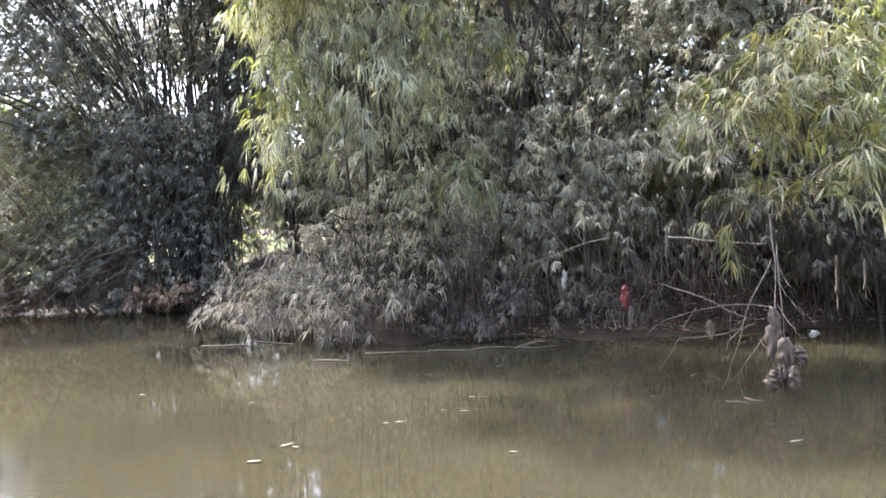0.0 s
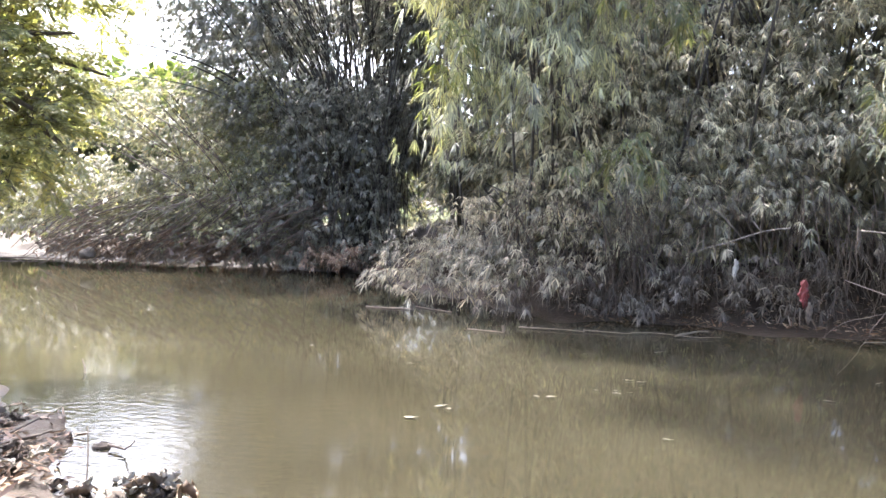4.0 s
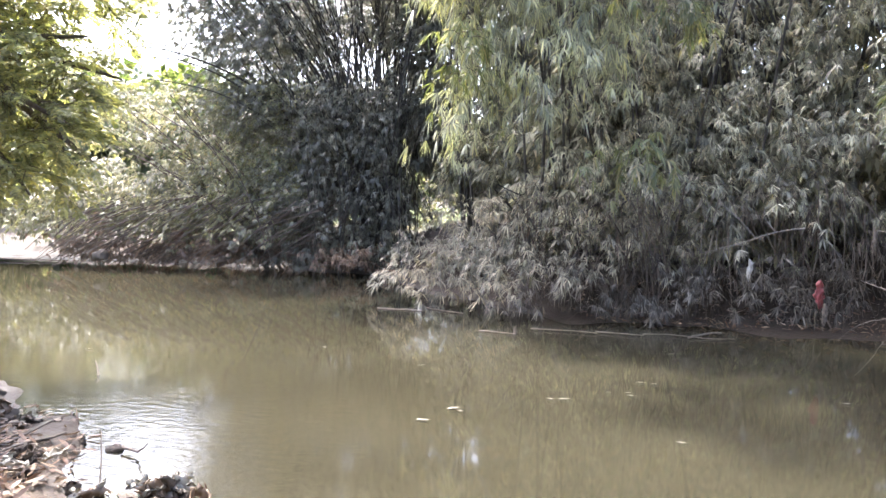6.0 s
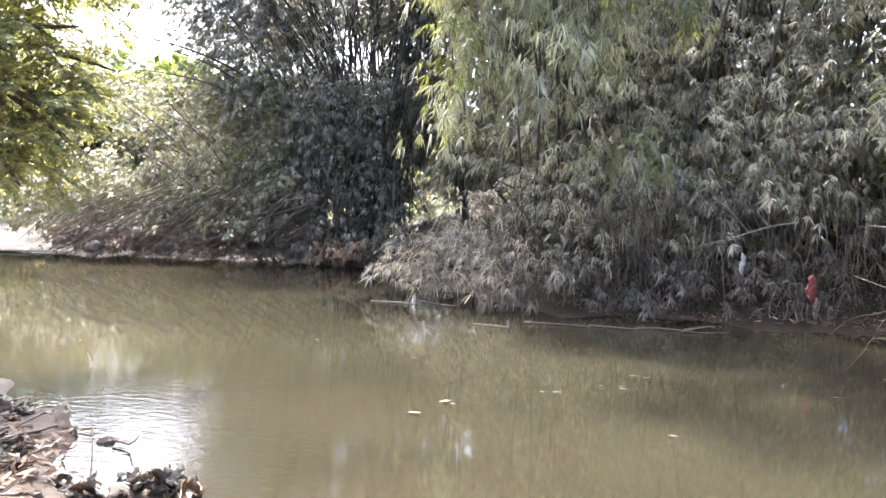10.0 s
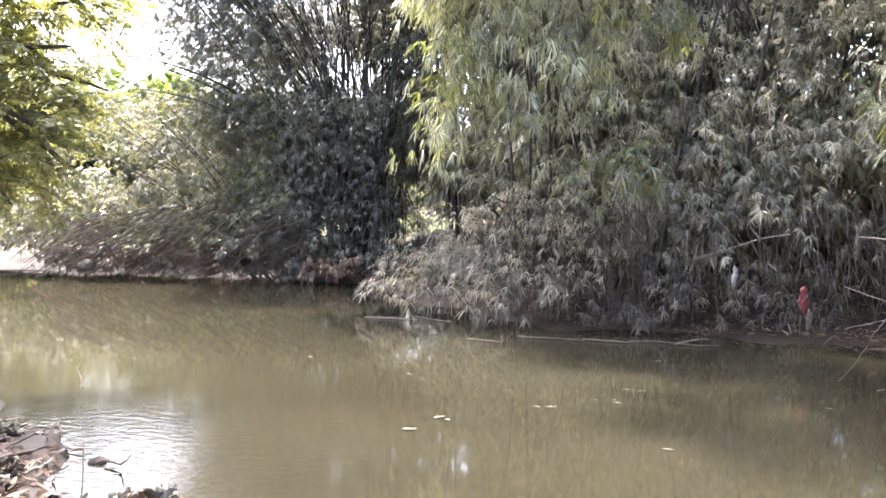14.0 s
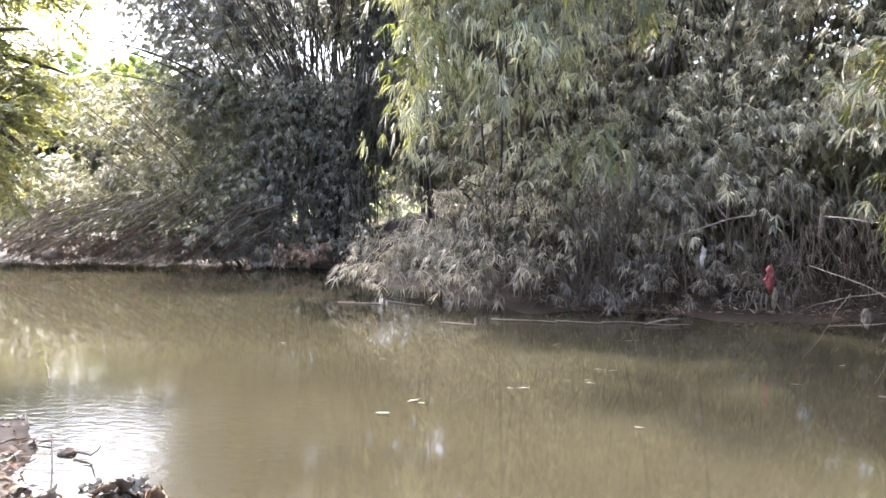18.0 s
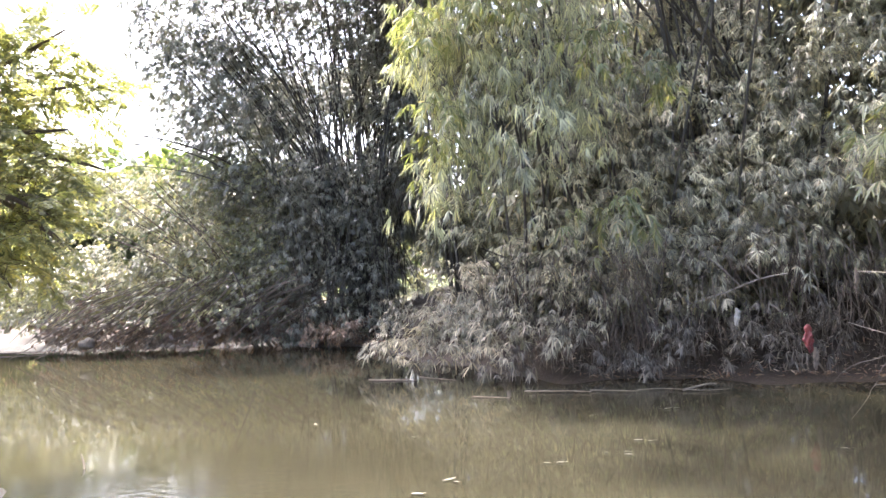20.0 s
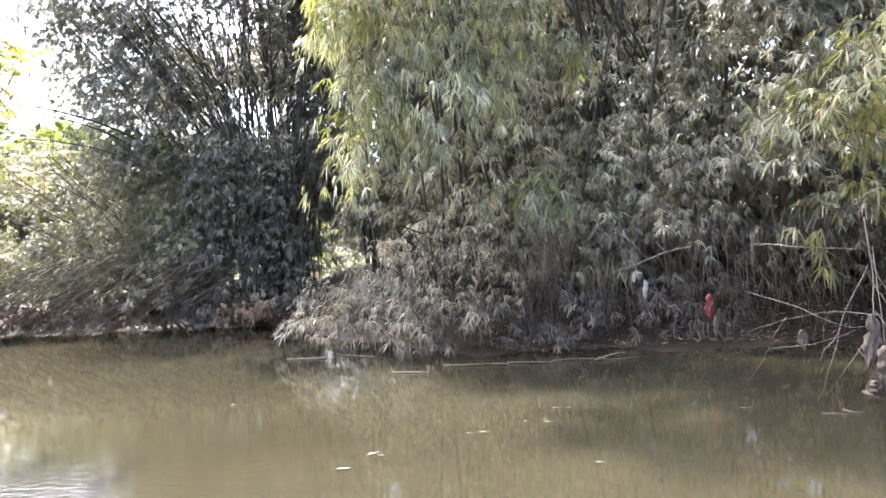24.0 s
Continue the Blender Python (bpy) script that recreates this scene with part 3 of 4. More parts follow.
# unseen tips added high overhead so their shadow darkens the right-hand water
SHADE_OVER_RIVER = [((-0.7, 9.9, 8.5), (1.0, 0.9, 0.5)), ((0.6, 9.8, 8.6), (0.9, 0.9, 0.5)), ((-2.1, 8.8, 8.2), (0.9, 0.9, 0.5)), ((-0.9, 8.6, 8.4), (0.9, 0.9, 0.5)), ((0.3, 8.5, 8.4), (0.9, 0.9, 0.5)), ((4.6, 9.2, 8.4), (1.3, 1.1, 0.8)), ((6.2, 8.4, 8.6), (1.3, 1.1, 0.8)), ((7.8, 7.8, 8.4), (1.3, 1.1, 0.8))]
clump("unseen bamboo tips added over the river to shade it", SHADE_OVER_RIVER, GREEN_WALL, 39, (0.26, 0.045, 0.6, 0.5), 22.0,
      culm_bunch(11, (2.6, 12.4), 0.9, [(-2.1, 8.9, 8.2), (0.3, 8.6, 8.4), (4.6, 9.2, 8.4), (7.8, 7.9, 8.4)], 14, 0.03), simple=True, gap=0.0)
clump("yellow-green bamboo spray overhanging the river", BRIGHT, GREEN_YELLOW, 15, (0.21, 0.0185, 0.5, 0.35), 13.0,
      culm_bunch(5, (5.85, 9.36, 1.19), 0.4, [(3.15, 7.47, 3.11), (3.91, 7.22, 3.60), (4.40, 7.01, 3.29)], 5, 0.014), fans=(4, 7), loose=0.2, count=7, hang=0.45)


# ---- the tall clump and the thicket at the bend ----
def crown_edge(z):
    return between(z, [3.0, 4.5, 5.5, 7.0, 10.0], [-8.4, -9.3, -10.2, -10.6, -11.0])


def crown_open(x, z):
    """Thinner leaves where the bare culms spread against the sky."""
    r = np.hypot((x + 6.0) / 1.9, (z - 5.3) / 1.5)
    return np.random.default_rng(5).random(len(x)) < np.clip(r - 0.3, 0.34, 1.0)


far_face = lambda x, z: between(x, [-11, -8, -4], [14.6, 15.0, 16.0]) + 0.0 * z  # noqa: E731
crown = curtain(fr, (-11.2, -3.4), (2.6, 10.5), 105.0, far_face, lambda x, z: (x > crown_edge(z)) & (x < -4.3 + 0.12 * np.clip(z - 3, 0, 9) ** 1.3) & crown_open(x, z), 2.2, 0.4, -0.42, 1.1)
hung_clump("dark tall bamboo clump with bare crowded culms", crown, GREEN_FAR, 16, (0.19, 0.034),
           culm_bunch(6, (-5.63, 15.99, 0.27), 0.5, [(-8.97, 14.74, 6.74), (-8.25, 15.27, 8.00), (-6.63, 15.76, 8.68), (-5.14, 16.27, 8.75), (-3.58, 16.63, 7.48)], 105, 0.024)
           + culm_bunch(8, (-5.61, 15.36, 0.31), 0.7, [(-7.76, 14.54, 3.63), (-6.89, 15.06, 4.44), (-5.38, 15.40, 4.70), (-4.29, 15.84, 4.11)], 60, 0.013),
           reach=0.6, droop=0.45, hang=0.6, simple=True, loose=0.16)
foot = curtain(fr, (-8.2, -4.3), (0.25, 4.2), 75.0, lambda x, z: between(x, [-8, -5.5, -4.3], [14.3, 14.5, 15.0]) + 0.1 * z, lambda x, z: x < -4.5 - 0.1 * z, 0.9, 0.35, -0.5)
hung_clump("shaded bamboo undergrowth at the foot of the tall clump", foot, GREEN_FAR, 26, (0.16, 0.026), reach=0.5, droop=0.5, hang=0.6, simple=True, loose=0.14)
BEHIND = [
    ((-1.85, 13.43, 2.62), (1.0, 0.7, 0.9)),
    ((-0.85, 12.96, 2.07), (0.9, 0.6, 0.7)),
    ((-2.76, 14.22, 2.22), (0.7, 0.6, 0.5)),
    ((-0.29, 13.31, 3.11), (0.9, 0.6, 1.2)),
    ((0.46, 13.00, 3.84), (0.9, 0.6, 1.2)),
    ((1.76, 12.47, 1.78), (1.5, 0.6, 1.0)),
]
BEND = [
    ((-5.3, 18.6, 1.3), (1.1, 0.5, 1.0)),
    ((-5.7, 19.6, 2.6), (1.2, 0.5, 1.0)),
    ((-5.33, 20.83, 1.74), (0.9, 0.6, 0.6)),
    ((-14.86, 17.91, 4.94), (1.3, 1.0, 1.4)),
    ((-13.72, 18.23, 4.55), (1.0, 0.9, 1.2)),
    ((-15.20, 17.14, 3.79), (1.2, 1.0, 1.6)),
    ((-16.96, 16.76, 4.42), (1.4, 1.0, 2.2)),
    ((-17.45, 14.76, 4.29), (1.4, 1.0, 2.4)),
    ((-17.66, 12.92, 4.02), (1.5, 1.0, 2.4)),
    ((-15.44, 15.69, 1.67), (1.6, 0.8, 0.7)),
]
clump("sunlit pale green bushes beyond the sand bar", BEND, GREEN_THICKET, 28, (0.16, 0.026, 0.8, 0.4), 11.0, group="bushes at the bend", simple=True)
deep = curtain(fr, (-1.2, 10.5), (0.35, 8.8), 52.0, lambda x, z: wall_front(x, z) + 1.7, lambda x, z: (z > 0.3) & (z < between(x, [-1, 2.5, 4.5], [6.8, 7.2, 9.0])), 1.2, 0.2, -2.0)
hung_clump("shaded bamboo deep behind the front branches", deep, GREEN_WALL, 32, (0.32, 0.062), group="background bamboo", reach=0.7, droop=0.4, hang=0.7, simple=True, fans=6, loose=0.22)
under = curtain(fr, (-4.7, 0.8), (0.15, 1.7), 60.0, lambda x, z: between(x, [-4.7, -3.0, 0.8], [13.4, 12.2, 11.3]) + 0.0 * z, lambda x, z: (z < 1.3 + 0.1 * x) & (x > -3.7 + 1.1 * z), 0.8, 0.2, -0.6)
hung_clump("low shaded undergrowth on the earth bank", under, GREEN_FAR, 38, (0.2, 0.036), group="background bamboo", reach=0.4, droop=0.4, hang=0.6, simple=True, loose=0.15)
beyond = curtain(fr, (-5.2, 0.6), (1.7, 10.0), 48.0, lambda x, z: 16.4 + 0.0 * x, lambda x, z: (z > 2.6) | (x > -3.9), 1.6, 0.3, -0.36, 1.0)
hung_clump("hazy bamboo standing beyond the gap in the bank", beyond, GREEN_FAR, 36, (0.3, 0.055), group="background bamboo", reach=0.7, droop=0.4, hang=0.6, simple=True, loose=0.25)
BACK_FAR = [
    ((-4.29, 17.52, 7.48), (0.7, 0.5, 1.3)), ((-3.88, 16.88, 9.36), (0.8, 0.5, 1.2)), ((-0.24, 14.80, 6.43), (0.7, 0.4, 0.9)),
    ((-0.83, 15.32, 4.40), (1.0, 0.4, 1.2)), ((-2.15, 15.27, 5.03), (1.0, 0.4, 1.2)), ((-1.09, 14.74, 2.36), (0.8, 0.4, 0.8)),
    ((-8.08, 17.64, 1.76), (2.0, 0.5, 1.3)), ((-10.84, 16.58, 1.73), (2.0, 0.5, 1.1)), ((-9.87, 17.86, 3.63), (1.6, 0.5, 1.0)), ((-5.96, 18.04, 1.94), (1.0, 0.5, 1.2)),
    ((-13.05, 15.82, 1.40), (1.6, 0.5, 0.7)), ((-2.23, 15.43, 2.03), (1.2, 0.4, 0.7)), ((-1.74, 15.20, 3.35), (1.1, 0.4, 1.0)), ((-7.47, 18.15, 4.24), (1.2, 0.5, 1.0)), ((-5.46, 18.45, 4.08), (0.9, 0.5, 1.6)), ((-8.58, 18.04, 6.23), (1.6, 0.5, 1.2)), ((-6.41, 18.82, 6.61), (1.4, 0.5, 1.2)),
]
clump("hazy bamboo and bushes behind the tall clump", BACK_FAR, GREEN_FAR, 33, (0.24, 0.042, 0.6, 0.4), 20.0, group="background bamboo", simple=True, gap=0.1)
# patches of yellow leaves that paint the sun's glow on edges and bulges
SUN_CAUGHT = [
    ((-2.05, 9.40, 3.6), (0.22, 0.3, 0.6)),
    ((-2.15, 9.40, 4.9), (0.35, 0.3, 0.5)),
    ((-0.58, 9.35, 2.2), (0.18, 0.2, 0.16)),
    ((0.30, 9.45, 2.15), (0.35, 0.3, 0.3)),
    ((0.75, 9.40, 3.90), (0.40, 0.3, 0.35)),
    ((-1.20, 9.45, 5.25), (0.90, 0.4, 0.4)),
    ((0.15, 9.50, 4.55), (0.40, 0.3, 0.3)),
    ((-1.37, 9.35, 2.6), (0.16, 0.2, 0.14)),
]
clump("bamboo shoots coloured yellow for sunlight among greener leaves", SUN_CAUGHT, GREEN_YELLOW, 29, (0.2, 0.025, 0.35, 0.6), 15.0, fans=(3, 6), count=7, loose=0.2, hang=0.9)
clump("pale shaded bamboo growing behind the drooping branches", BEHIND, GREEN_WALL, 27, (0.22, 0.034, 0.6, 0.4), 14.0, simple=True)
thicket = curtain(fr, (-15.5, -7.0), (0.7, 4.9), 75.0, lambda x, z: between(x, [-15, -11, -7], [14.3, 14.1, 14.0]) + 0.25 * np.clip(z - 1, 0, 4),
                  lambda x, z: (z < between(x, [-15, -12.5, -11.5, -10.0, -7.5], [1.9, 2.6, 4.0, 4.5, 4.4])) & (z > between(x, [-15, -12, -7], [0.85, 0.85, 0.7])), 1.1, 0.4, -0.42)
hung_clump("low arching bamboo thicket above brown dry stems", thicket, GREEN_THICKET, 17, (0.15, 0.026),
           culm_bunch(7, (-7.37, 15.15, 0.56), 0.7, [(-11.53, 14.14, 2.66), (-10.56, 14.39, 3.84), (-8.80, 14.69, 3.75)], 24, 0.02), CULM_BROWN,
           reach=0.55, droop=0.4, hang=0.4, simple=True, loose=0.14)


def leaning_stems():
    """Old culms that have sunk sideways over the far bank, tips towards the bend."""
    rng = np.random.default_rng(31)
    for i in range(160):
        x = rng.uniform(-12.2, -6.3)
        f = np.array([x + 0.8, between(x, [-12.2, -6.3], [13.6, 14.1]) + rng.uniform(-0.2, 0.7), rng.uniform(0.7, 1.75)])
        tip = f + [-rng.uniform(1.1, 2.1), -rng.uniform(0.1, 0.6), -rng.uniform(0.5, 1.5)]
        tip[2] = max(tip[2], 0.03)
        mid = (f + tip) / 2 + [rng.normal(0, 0.05), 0, rng.uniform(0.0, 0.18)]
        v, q = culm([f, mid, tip], rng.uniform(0.007, 0.016), 0.005, 7)
        ob = new("fallen_culm", mesh_from("fallen_culm", v - f, None, q, CULM_BROWN, True))
        ob.location = f
        tagged(ob, "old brown bamboo culm leaning over the far bank", "bamboo culm", "fallen culms at the bend")


def arching_culms():
    for path, r in (([(-7.58, 15.30, 3.72), (-8.53, 14.43, 4.44), (-9.48, 13.51, 4.79), (-10.20, 12.72, 4.76)], 0.026),
                    ([(-7.59, 15.33, 3.46), (-8.45, 14.53, 4.21), (-9.22, 13.73, 4.59), (-9.92, 12.98, 4.58)], 0.026),
                    ([(-7.44, 15.02, 3.18), (-8.38, 14.16, 3.84), (-9.13, 13.40, 4.06), (-9.95, 12.78, 4.11)], 0.018)):
        p = np.array(path)
        v, q = culm(p - p[0], r, r * 0.45, 12)
        ob = new("arching_culm", mesh_from("arching_culm", v, None, q, CULM, True))
        ob.location = p[0]
        tagged(ob, "thin bare bamboo culm arching against the sky", "bamboo culm", "arching culms")


def dry_thicket():
    """Brown dead leaves and twigs under the thicket."""
    rng = np.random.default_rng(33)
    masses = [((-12.2, 15.0, 0.25), (1.5, 0.3, 0.2)), ((-10.0, 14.9, 0.25), (1.5, 0.3, 0.2)), ((-8.0, 14.7, 0.25), (1.5, 0.3, 0.2)), ((-6.3, 14.2, 0.35), (0.8, 0.4, 0.25)), ((-5.4, 14.3, 0.3), (0.8, 0.4, 0.22)), ((-7.10, 14.51, 0.53), (0.9, 0.5, 0.35)), ((-8.26, 14.54, 0.58), (1.0, 0.5, 0.4)), ((-9.40, 14.59, 0.52), (1.0, 0.5, 0.35)), ((-10.37, 14.6, 0.5), (0.9, 0.5, 0.25)), ((-11.55, 14.6, 0.5), (0.8, 0.4, 0.2)), ((-12.6, 14.6, 0.42), (0.7, 0.3, 0.16)), ((-13.6, 14.6, 0.4), (0.7, 0.3, 0.16)), ((-12.1, 14.5, 0.85), (0.8, 0.3, 0.2))]
    (v, t, q), twigs = foliage(rng, masses, 24.0, 0.12, 0.024, 0.5, 0.5, count=4)
    big, more = foliage(rng, [((-13.2, 14.5, 0.55), (1.5, 0.3, 0.35)), ((-11.0, 14.2, 0.5), (1.2, 0.3, 0.3)), ((-8.6, 14.1, 0.4), (1.2, 0.3, 0.25))], 6.0, 0.17, 0.075, 0.4, 0.6, count=2, fans=(2, 4), loose=0.3, hang=0.8)
    t, q = (np.vstack([t, big[1] + len(v)]), np.vstack([q, big[2] + len(v)]))
    v = np.vstack([v, big[0]])
    base = np.array([-10.0, 16.4, 0.3])
    thing = tagged(new("dry_brush"), "brown dead leaves and twigs under the thicket", "dry brush")
    thing.location = base
    part("dead_foliage", mesh_from("dead_foliage", v - base, t, q, DRY_LEAF), thing, kind="stuff")
    twigs.v = [x - base for x in twigs.v]
    part("twig_mass", twigs.mesh("twig_mass", TWIG), thing, kind="stuff")


leaning_stems()
arching_culms()
dry_thicket()
v, q = tube(smooth_path([(-5.12, 17.78, 1.32), (-5.15, 17.76, 2.23), (-5.10, 17.70, 3.32)], 10) - np.array((-5.12, 17.78, 1.32)), np.linspace(0.03, 0.022, 10), 7)
pole = tagged(new("pole", mesh_from("pole", v, None, q, BARK, True)), "thin dark upright pole in the gap behind the bamboo", "pole")
pole.location = (-5.12, 17.78, 1.32)


# ---- the tree on the near bank ----
def pinnate(rng, origin, axis, length, pairs, size):
    """Feathered leaves: pairs of leaflets along a stalk."""
    n = len(origin)
    axis = unit(axis)
    side = unit(np.cross(axis, [0, 0, 1.0]) + rng.normal(0, 0.25, (n, 3)))
    ln = length * rng.uniform(0.7, 1.2, n)[:, None]
    cols = []
    for j in range(pairs):
        s = 0.2 + 0.8 * j / (pairs - 1)
        p = origin + axis * ln * s + np.array([0, 0, -1.0]) * ln * 0.25 * s * s
        for sg in (-1, 1):
            way = unit(side * sg * 0.85 + axis * 0.5 + rng.normal(0, 0.12, (n, 3)) + [0, 0, -0.15])
            across = unit(np.cross(way, unit(np.cross(axis, side) + rng.normal(0, 0.3, (n, 3)))))
            cols.append((p, way, across, np.full(n, size) * rng.uniform(0.8, 1.2, n), np.full(n, size * 0.42), np.full(n, 0.25)))
    return leaf_blades(*(np.concatenate(c) for c in zip(*cols)))


def near_tree():
    rng = np.random.default_rng(41)
    foot = np.array([-8.3, 5.6, 0.2])
    crown = [((-5.05, 5.24, 3.01), (0.9, 0.9, 0.5)), ((-4.91, 5.68, 2.82), (0.55, 0.6, 0.34)), ((-5.01, 5.12, 2.43), (0.75, 0.7, 0.4)), ((-5.16, 5.03, 1.91), (0.5, 0.6, 0.3)), ((-4.98, 5.46, 2.17), (0.35, 0.4, 0.14)),
             ((-5.10, 5.26, 3.65), (1.0, 1.0, 0.6)), ((-5.70, 4.62, 2.67), (1.0, 1.0, 1.0)), ((-6.11, 4.75, 3.65), (1.3, 1.2, 1.0)), ((-5.12, 5.59, 3.46), (0.6, 0.7, 0.45))]
    thing = tagged(new("tree"), "leafy tree with feathery yellow-green leaves at the bank", "tree")
    thing.location = foot
    fork = foot + [0.6, 0.4, 2.6]
    v, q = tube(smooth_path([foot - [0, 0, 0.3], foot + [0.15, 0.1, 1.2], fork], 12), np.linspace(0.17, 0.11, 12), 10)
    part("trunk", mesh_from("trunk", v - foot, None, q, BARK, True), thing)
    for c, r in crown:
        c = np.array(c)
        p = smooth_path([fork, (fork + c) / 2 + [0, 0, 0.35], c, c + unit(c - fork) * r[0] * 0.9 + [0, 0, -0.15]], 14)
        v, q = tube(p, np.linspace(0.06, 0.008, 14), 6)
        part("limb", mesh_from("limb", v - foot, None, q, BARK, True), thing)
    leaves, sticks = [], Sticks()
    for c, r in crown:
        for _ in range(int(105 * r[0] * r[1])):
            d = unit(rng.normal(size=3))
            start = np.array(c) + d * r * rng.uniform(0.2, 0.9)
            if noise.noise(Vector(start) * 1.8) < -0.22:
                continue
            way = unit(d * [1, 1, 0.35] + rng.normal(0, 0.35, 3))
            ln = rng.uniform(0.25, 0.5)
            s = np.linspace(0, 1, 4)[:, None]
            path = start + way * s * ln - np.array([0, 0, 0.25]) * ln * s**2
            sticks.add(path, np.linspace(0.005, 0.002, 4))
            for f in rng.uniform(0.2, 1.0, 6):
                leaves.append((path[0] + (path[-1] - path[0]) * f, unit(way + rng.normal(0, 0.6, 3) * [1, 1, 0.4])))
    o, a = (np.array(x) for x in zip(*leaves))
    v, t, q = pinnate(rng, o, a, 0.2, 8, 0.055)
    part("crown", mesh_from("crown", v - foot, t, q, GREEN_TREE), thing, kind="stuff")
    sticks.v = [x - foot for x in sticks.v]
    part("twig_mass", sticks.mesh("twig_mass", TWIG), thing, kind="stuff")


near_tree()


# ---- the hollow under the bamboo: hanging straw, roots, bare branches ----
def flood_straw():
    rng = np.random.default_rng(51)
    n = 6500
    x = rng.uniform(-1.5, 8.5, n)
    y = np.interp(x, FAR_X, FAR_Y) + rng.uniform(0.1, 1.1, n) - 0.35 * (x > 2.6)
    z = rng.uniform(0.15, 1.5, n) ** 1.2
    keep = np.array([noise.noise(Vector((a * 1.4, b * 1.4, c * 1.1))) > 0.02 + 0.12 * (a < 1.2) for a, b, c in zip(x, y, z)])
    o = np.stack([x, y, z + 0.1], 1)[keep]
    n = len(o)
    way = unit(np.array([0, 0, -1.0]) + rng.normal(0, 0.28, (n, 3)))
    across = unit(np.cross(way, rng.normal(size=(n, 3))))
    ln = np.minimum(rng.uniform(0.10, 0.42, n), o[:, 2] - 0.02)
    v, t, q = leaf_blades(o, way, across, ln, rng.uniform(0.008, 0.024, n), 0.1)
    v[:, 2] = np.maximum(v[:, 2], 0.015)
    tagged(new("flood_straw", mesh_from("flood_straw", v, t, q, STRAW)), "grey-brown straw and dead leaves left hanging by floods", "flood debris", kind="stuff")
    roots = Sticks()
    for _ in range(420):
        x = rng.uniform(-1.5, 8.5)
        y = np.interp(x, FAR_X, FAR_Y) + rng.uniform(0.05, 0.9)
        a = np.array([x, y, rng.uniform(0.7, 1.9)])
        b = np.array([x + rng.normal(0, 0.35), y - rng.uniform(0.0, 0.45), rng.uniform(0.02, 0.6)])
        m = (a + b) / 2 + rng.normal(0, 0.09, 3)
        roots.add(smooth_path([a, m, b], 8), np.linspace(0.005, 0.002, 8) * rng.uniform(0.6, 1.5), 4)
    tagged(new("hanging_roots", roots.mesh("hanging_roots", TWIG)), "thin brown roots and stems hanging to the water", "roots", kind="stuff")


flood_straw()


def bare_branch(name, label, paths, mat, category="branch", r=0.012):
    """A bare branch and its side twigs, each a part."""
    base = np.array(paths[0][0])
    thing = tagged(new(name), label, category)
    thing.location = base
    for i, path in enumerate(paths):
        p = smooth_path(path, 14)
        rng = np.random.default_rng(i)
        p[1:-1] += np.cumsum(rng.normal(0, 0.009, (12, 3)), 0) * np.sin(np.linspace(0, np.pi, 14))[1:-1, None]
        k = 1.0 if i == 0 else 0.7
        v, q = tube(p - base, np.linspace(r * k, r * k * 0.4, 14), 6)
        part("stem" if i == 0 else "twig", mesh_from("stem", v, None, q, mat, True), thing)
    return thing


bare_branch("dead_branch", "bare grey branch fallen into the river from the bank", [
    [(3.06, 6.57, 1.57), (3.00, 6.34, 0.96), (2.90, 6.10, 0.49), (2.94, 6.11, 0.00)],
    [(3.02, 6.46, 1.15), (2.76, 6.32, 0.76), (2.62, 6.17, 0.49), (2.52, 6.11, 0.25), (2.36, 6.02, 0.08)],
    [(2.93, 6.23, 0.67), (2.78, 6.14, 0.43), (2.59, 6.07, 0.21), (2.57, 6.09, -0.02)],
    [(2.96, 6.23, 0.74), (2.71, 6.56, 0.75), (2.40, 6.88, 0.67), (2.18, 7.14, 0.52), (2.04, 7.26, 0.32)],
    [(2.46, 6.86, 0.68), (2.35, 7.07, 0.38), (2.19, 7.23, 0.00)],
    [(2.32, 7.57, 0.87), (2.62, 7.02, 0.75), (2.82, 6.50, 0.65), (2.97, 6.26, 0.66)],
    [(2.99, 6.35, 1.01), (3.06, 6.19, 0.82), (3.21, 6.08, 0.62)],
    [(2.95, 6.23, 0.77), (3.03, 6.05, 0.59), (3.13, 5.99, 0.52)],
    [(3.05, 6.45, 1.20), (3.08, 6.31, 0.96), (3.14, 6.26, 0.86)],
    [(2.70, 6.32, 0.64), (2.59, 6.29, 0.47), (2.49, 6.25, 0.37)],
    [(3.06, 6.45, 1.31), (2.99, 6.20, 0.67), (2.99, 6.11, 0.48), (2.99, 6.02, 0.30)],
    [(2.76, 6.16, 0.48), (2.83, 6.04, 0.31), (2.86, 5.96, 0.25)],
    [(2.38, 7.15, 0.33), (2.72, 6.72, 0.45), (2.84, 6.37, 0.60)],
], DEAD, r=0.0075)
bare_branch("forked_branch", "pale bare forked branch sticking out of the bamboo", [
    [(2.12, 8.91, 1.33), (1.78, 8.79, 1.28), (1.44, 8.75, 1.17), (0.96, 8.61, 1.03)],
    [(1.57, 8.73, 1.2), (1.38, 8.67, 1.42), (1.23, 8.69, 1.56), (1.14, 8.71, 1.64)],
    [(1.78, 8.79, 1.28), (1.69, 8.81, 1.47), (1.72, 8.81, 1.59)],
], BARE, r=0.010)
bare_branch("vine", "thin pale vine strung along the shaded bank", [[(2.72, 8.52, 1.33), (3.13, 8.16, 1.29), (3.54, 7.66, 1.24)]], BARE, "vine", 0.007)


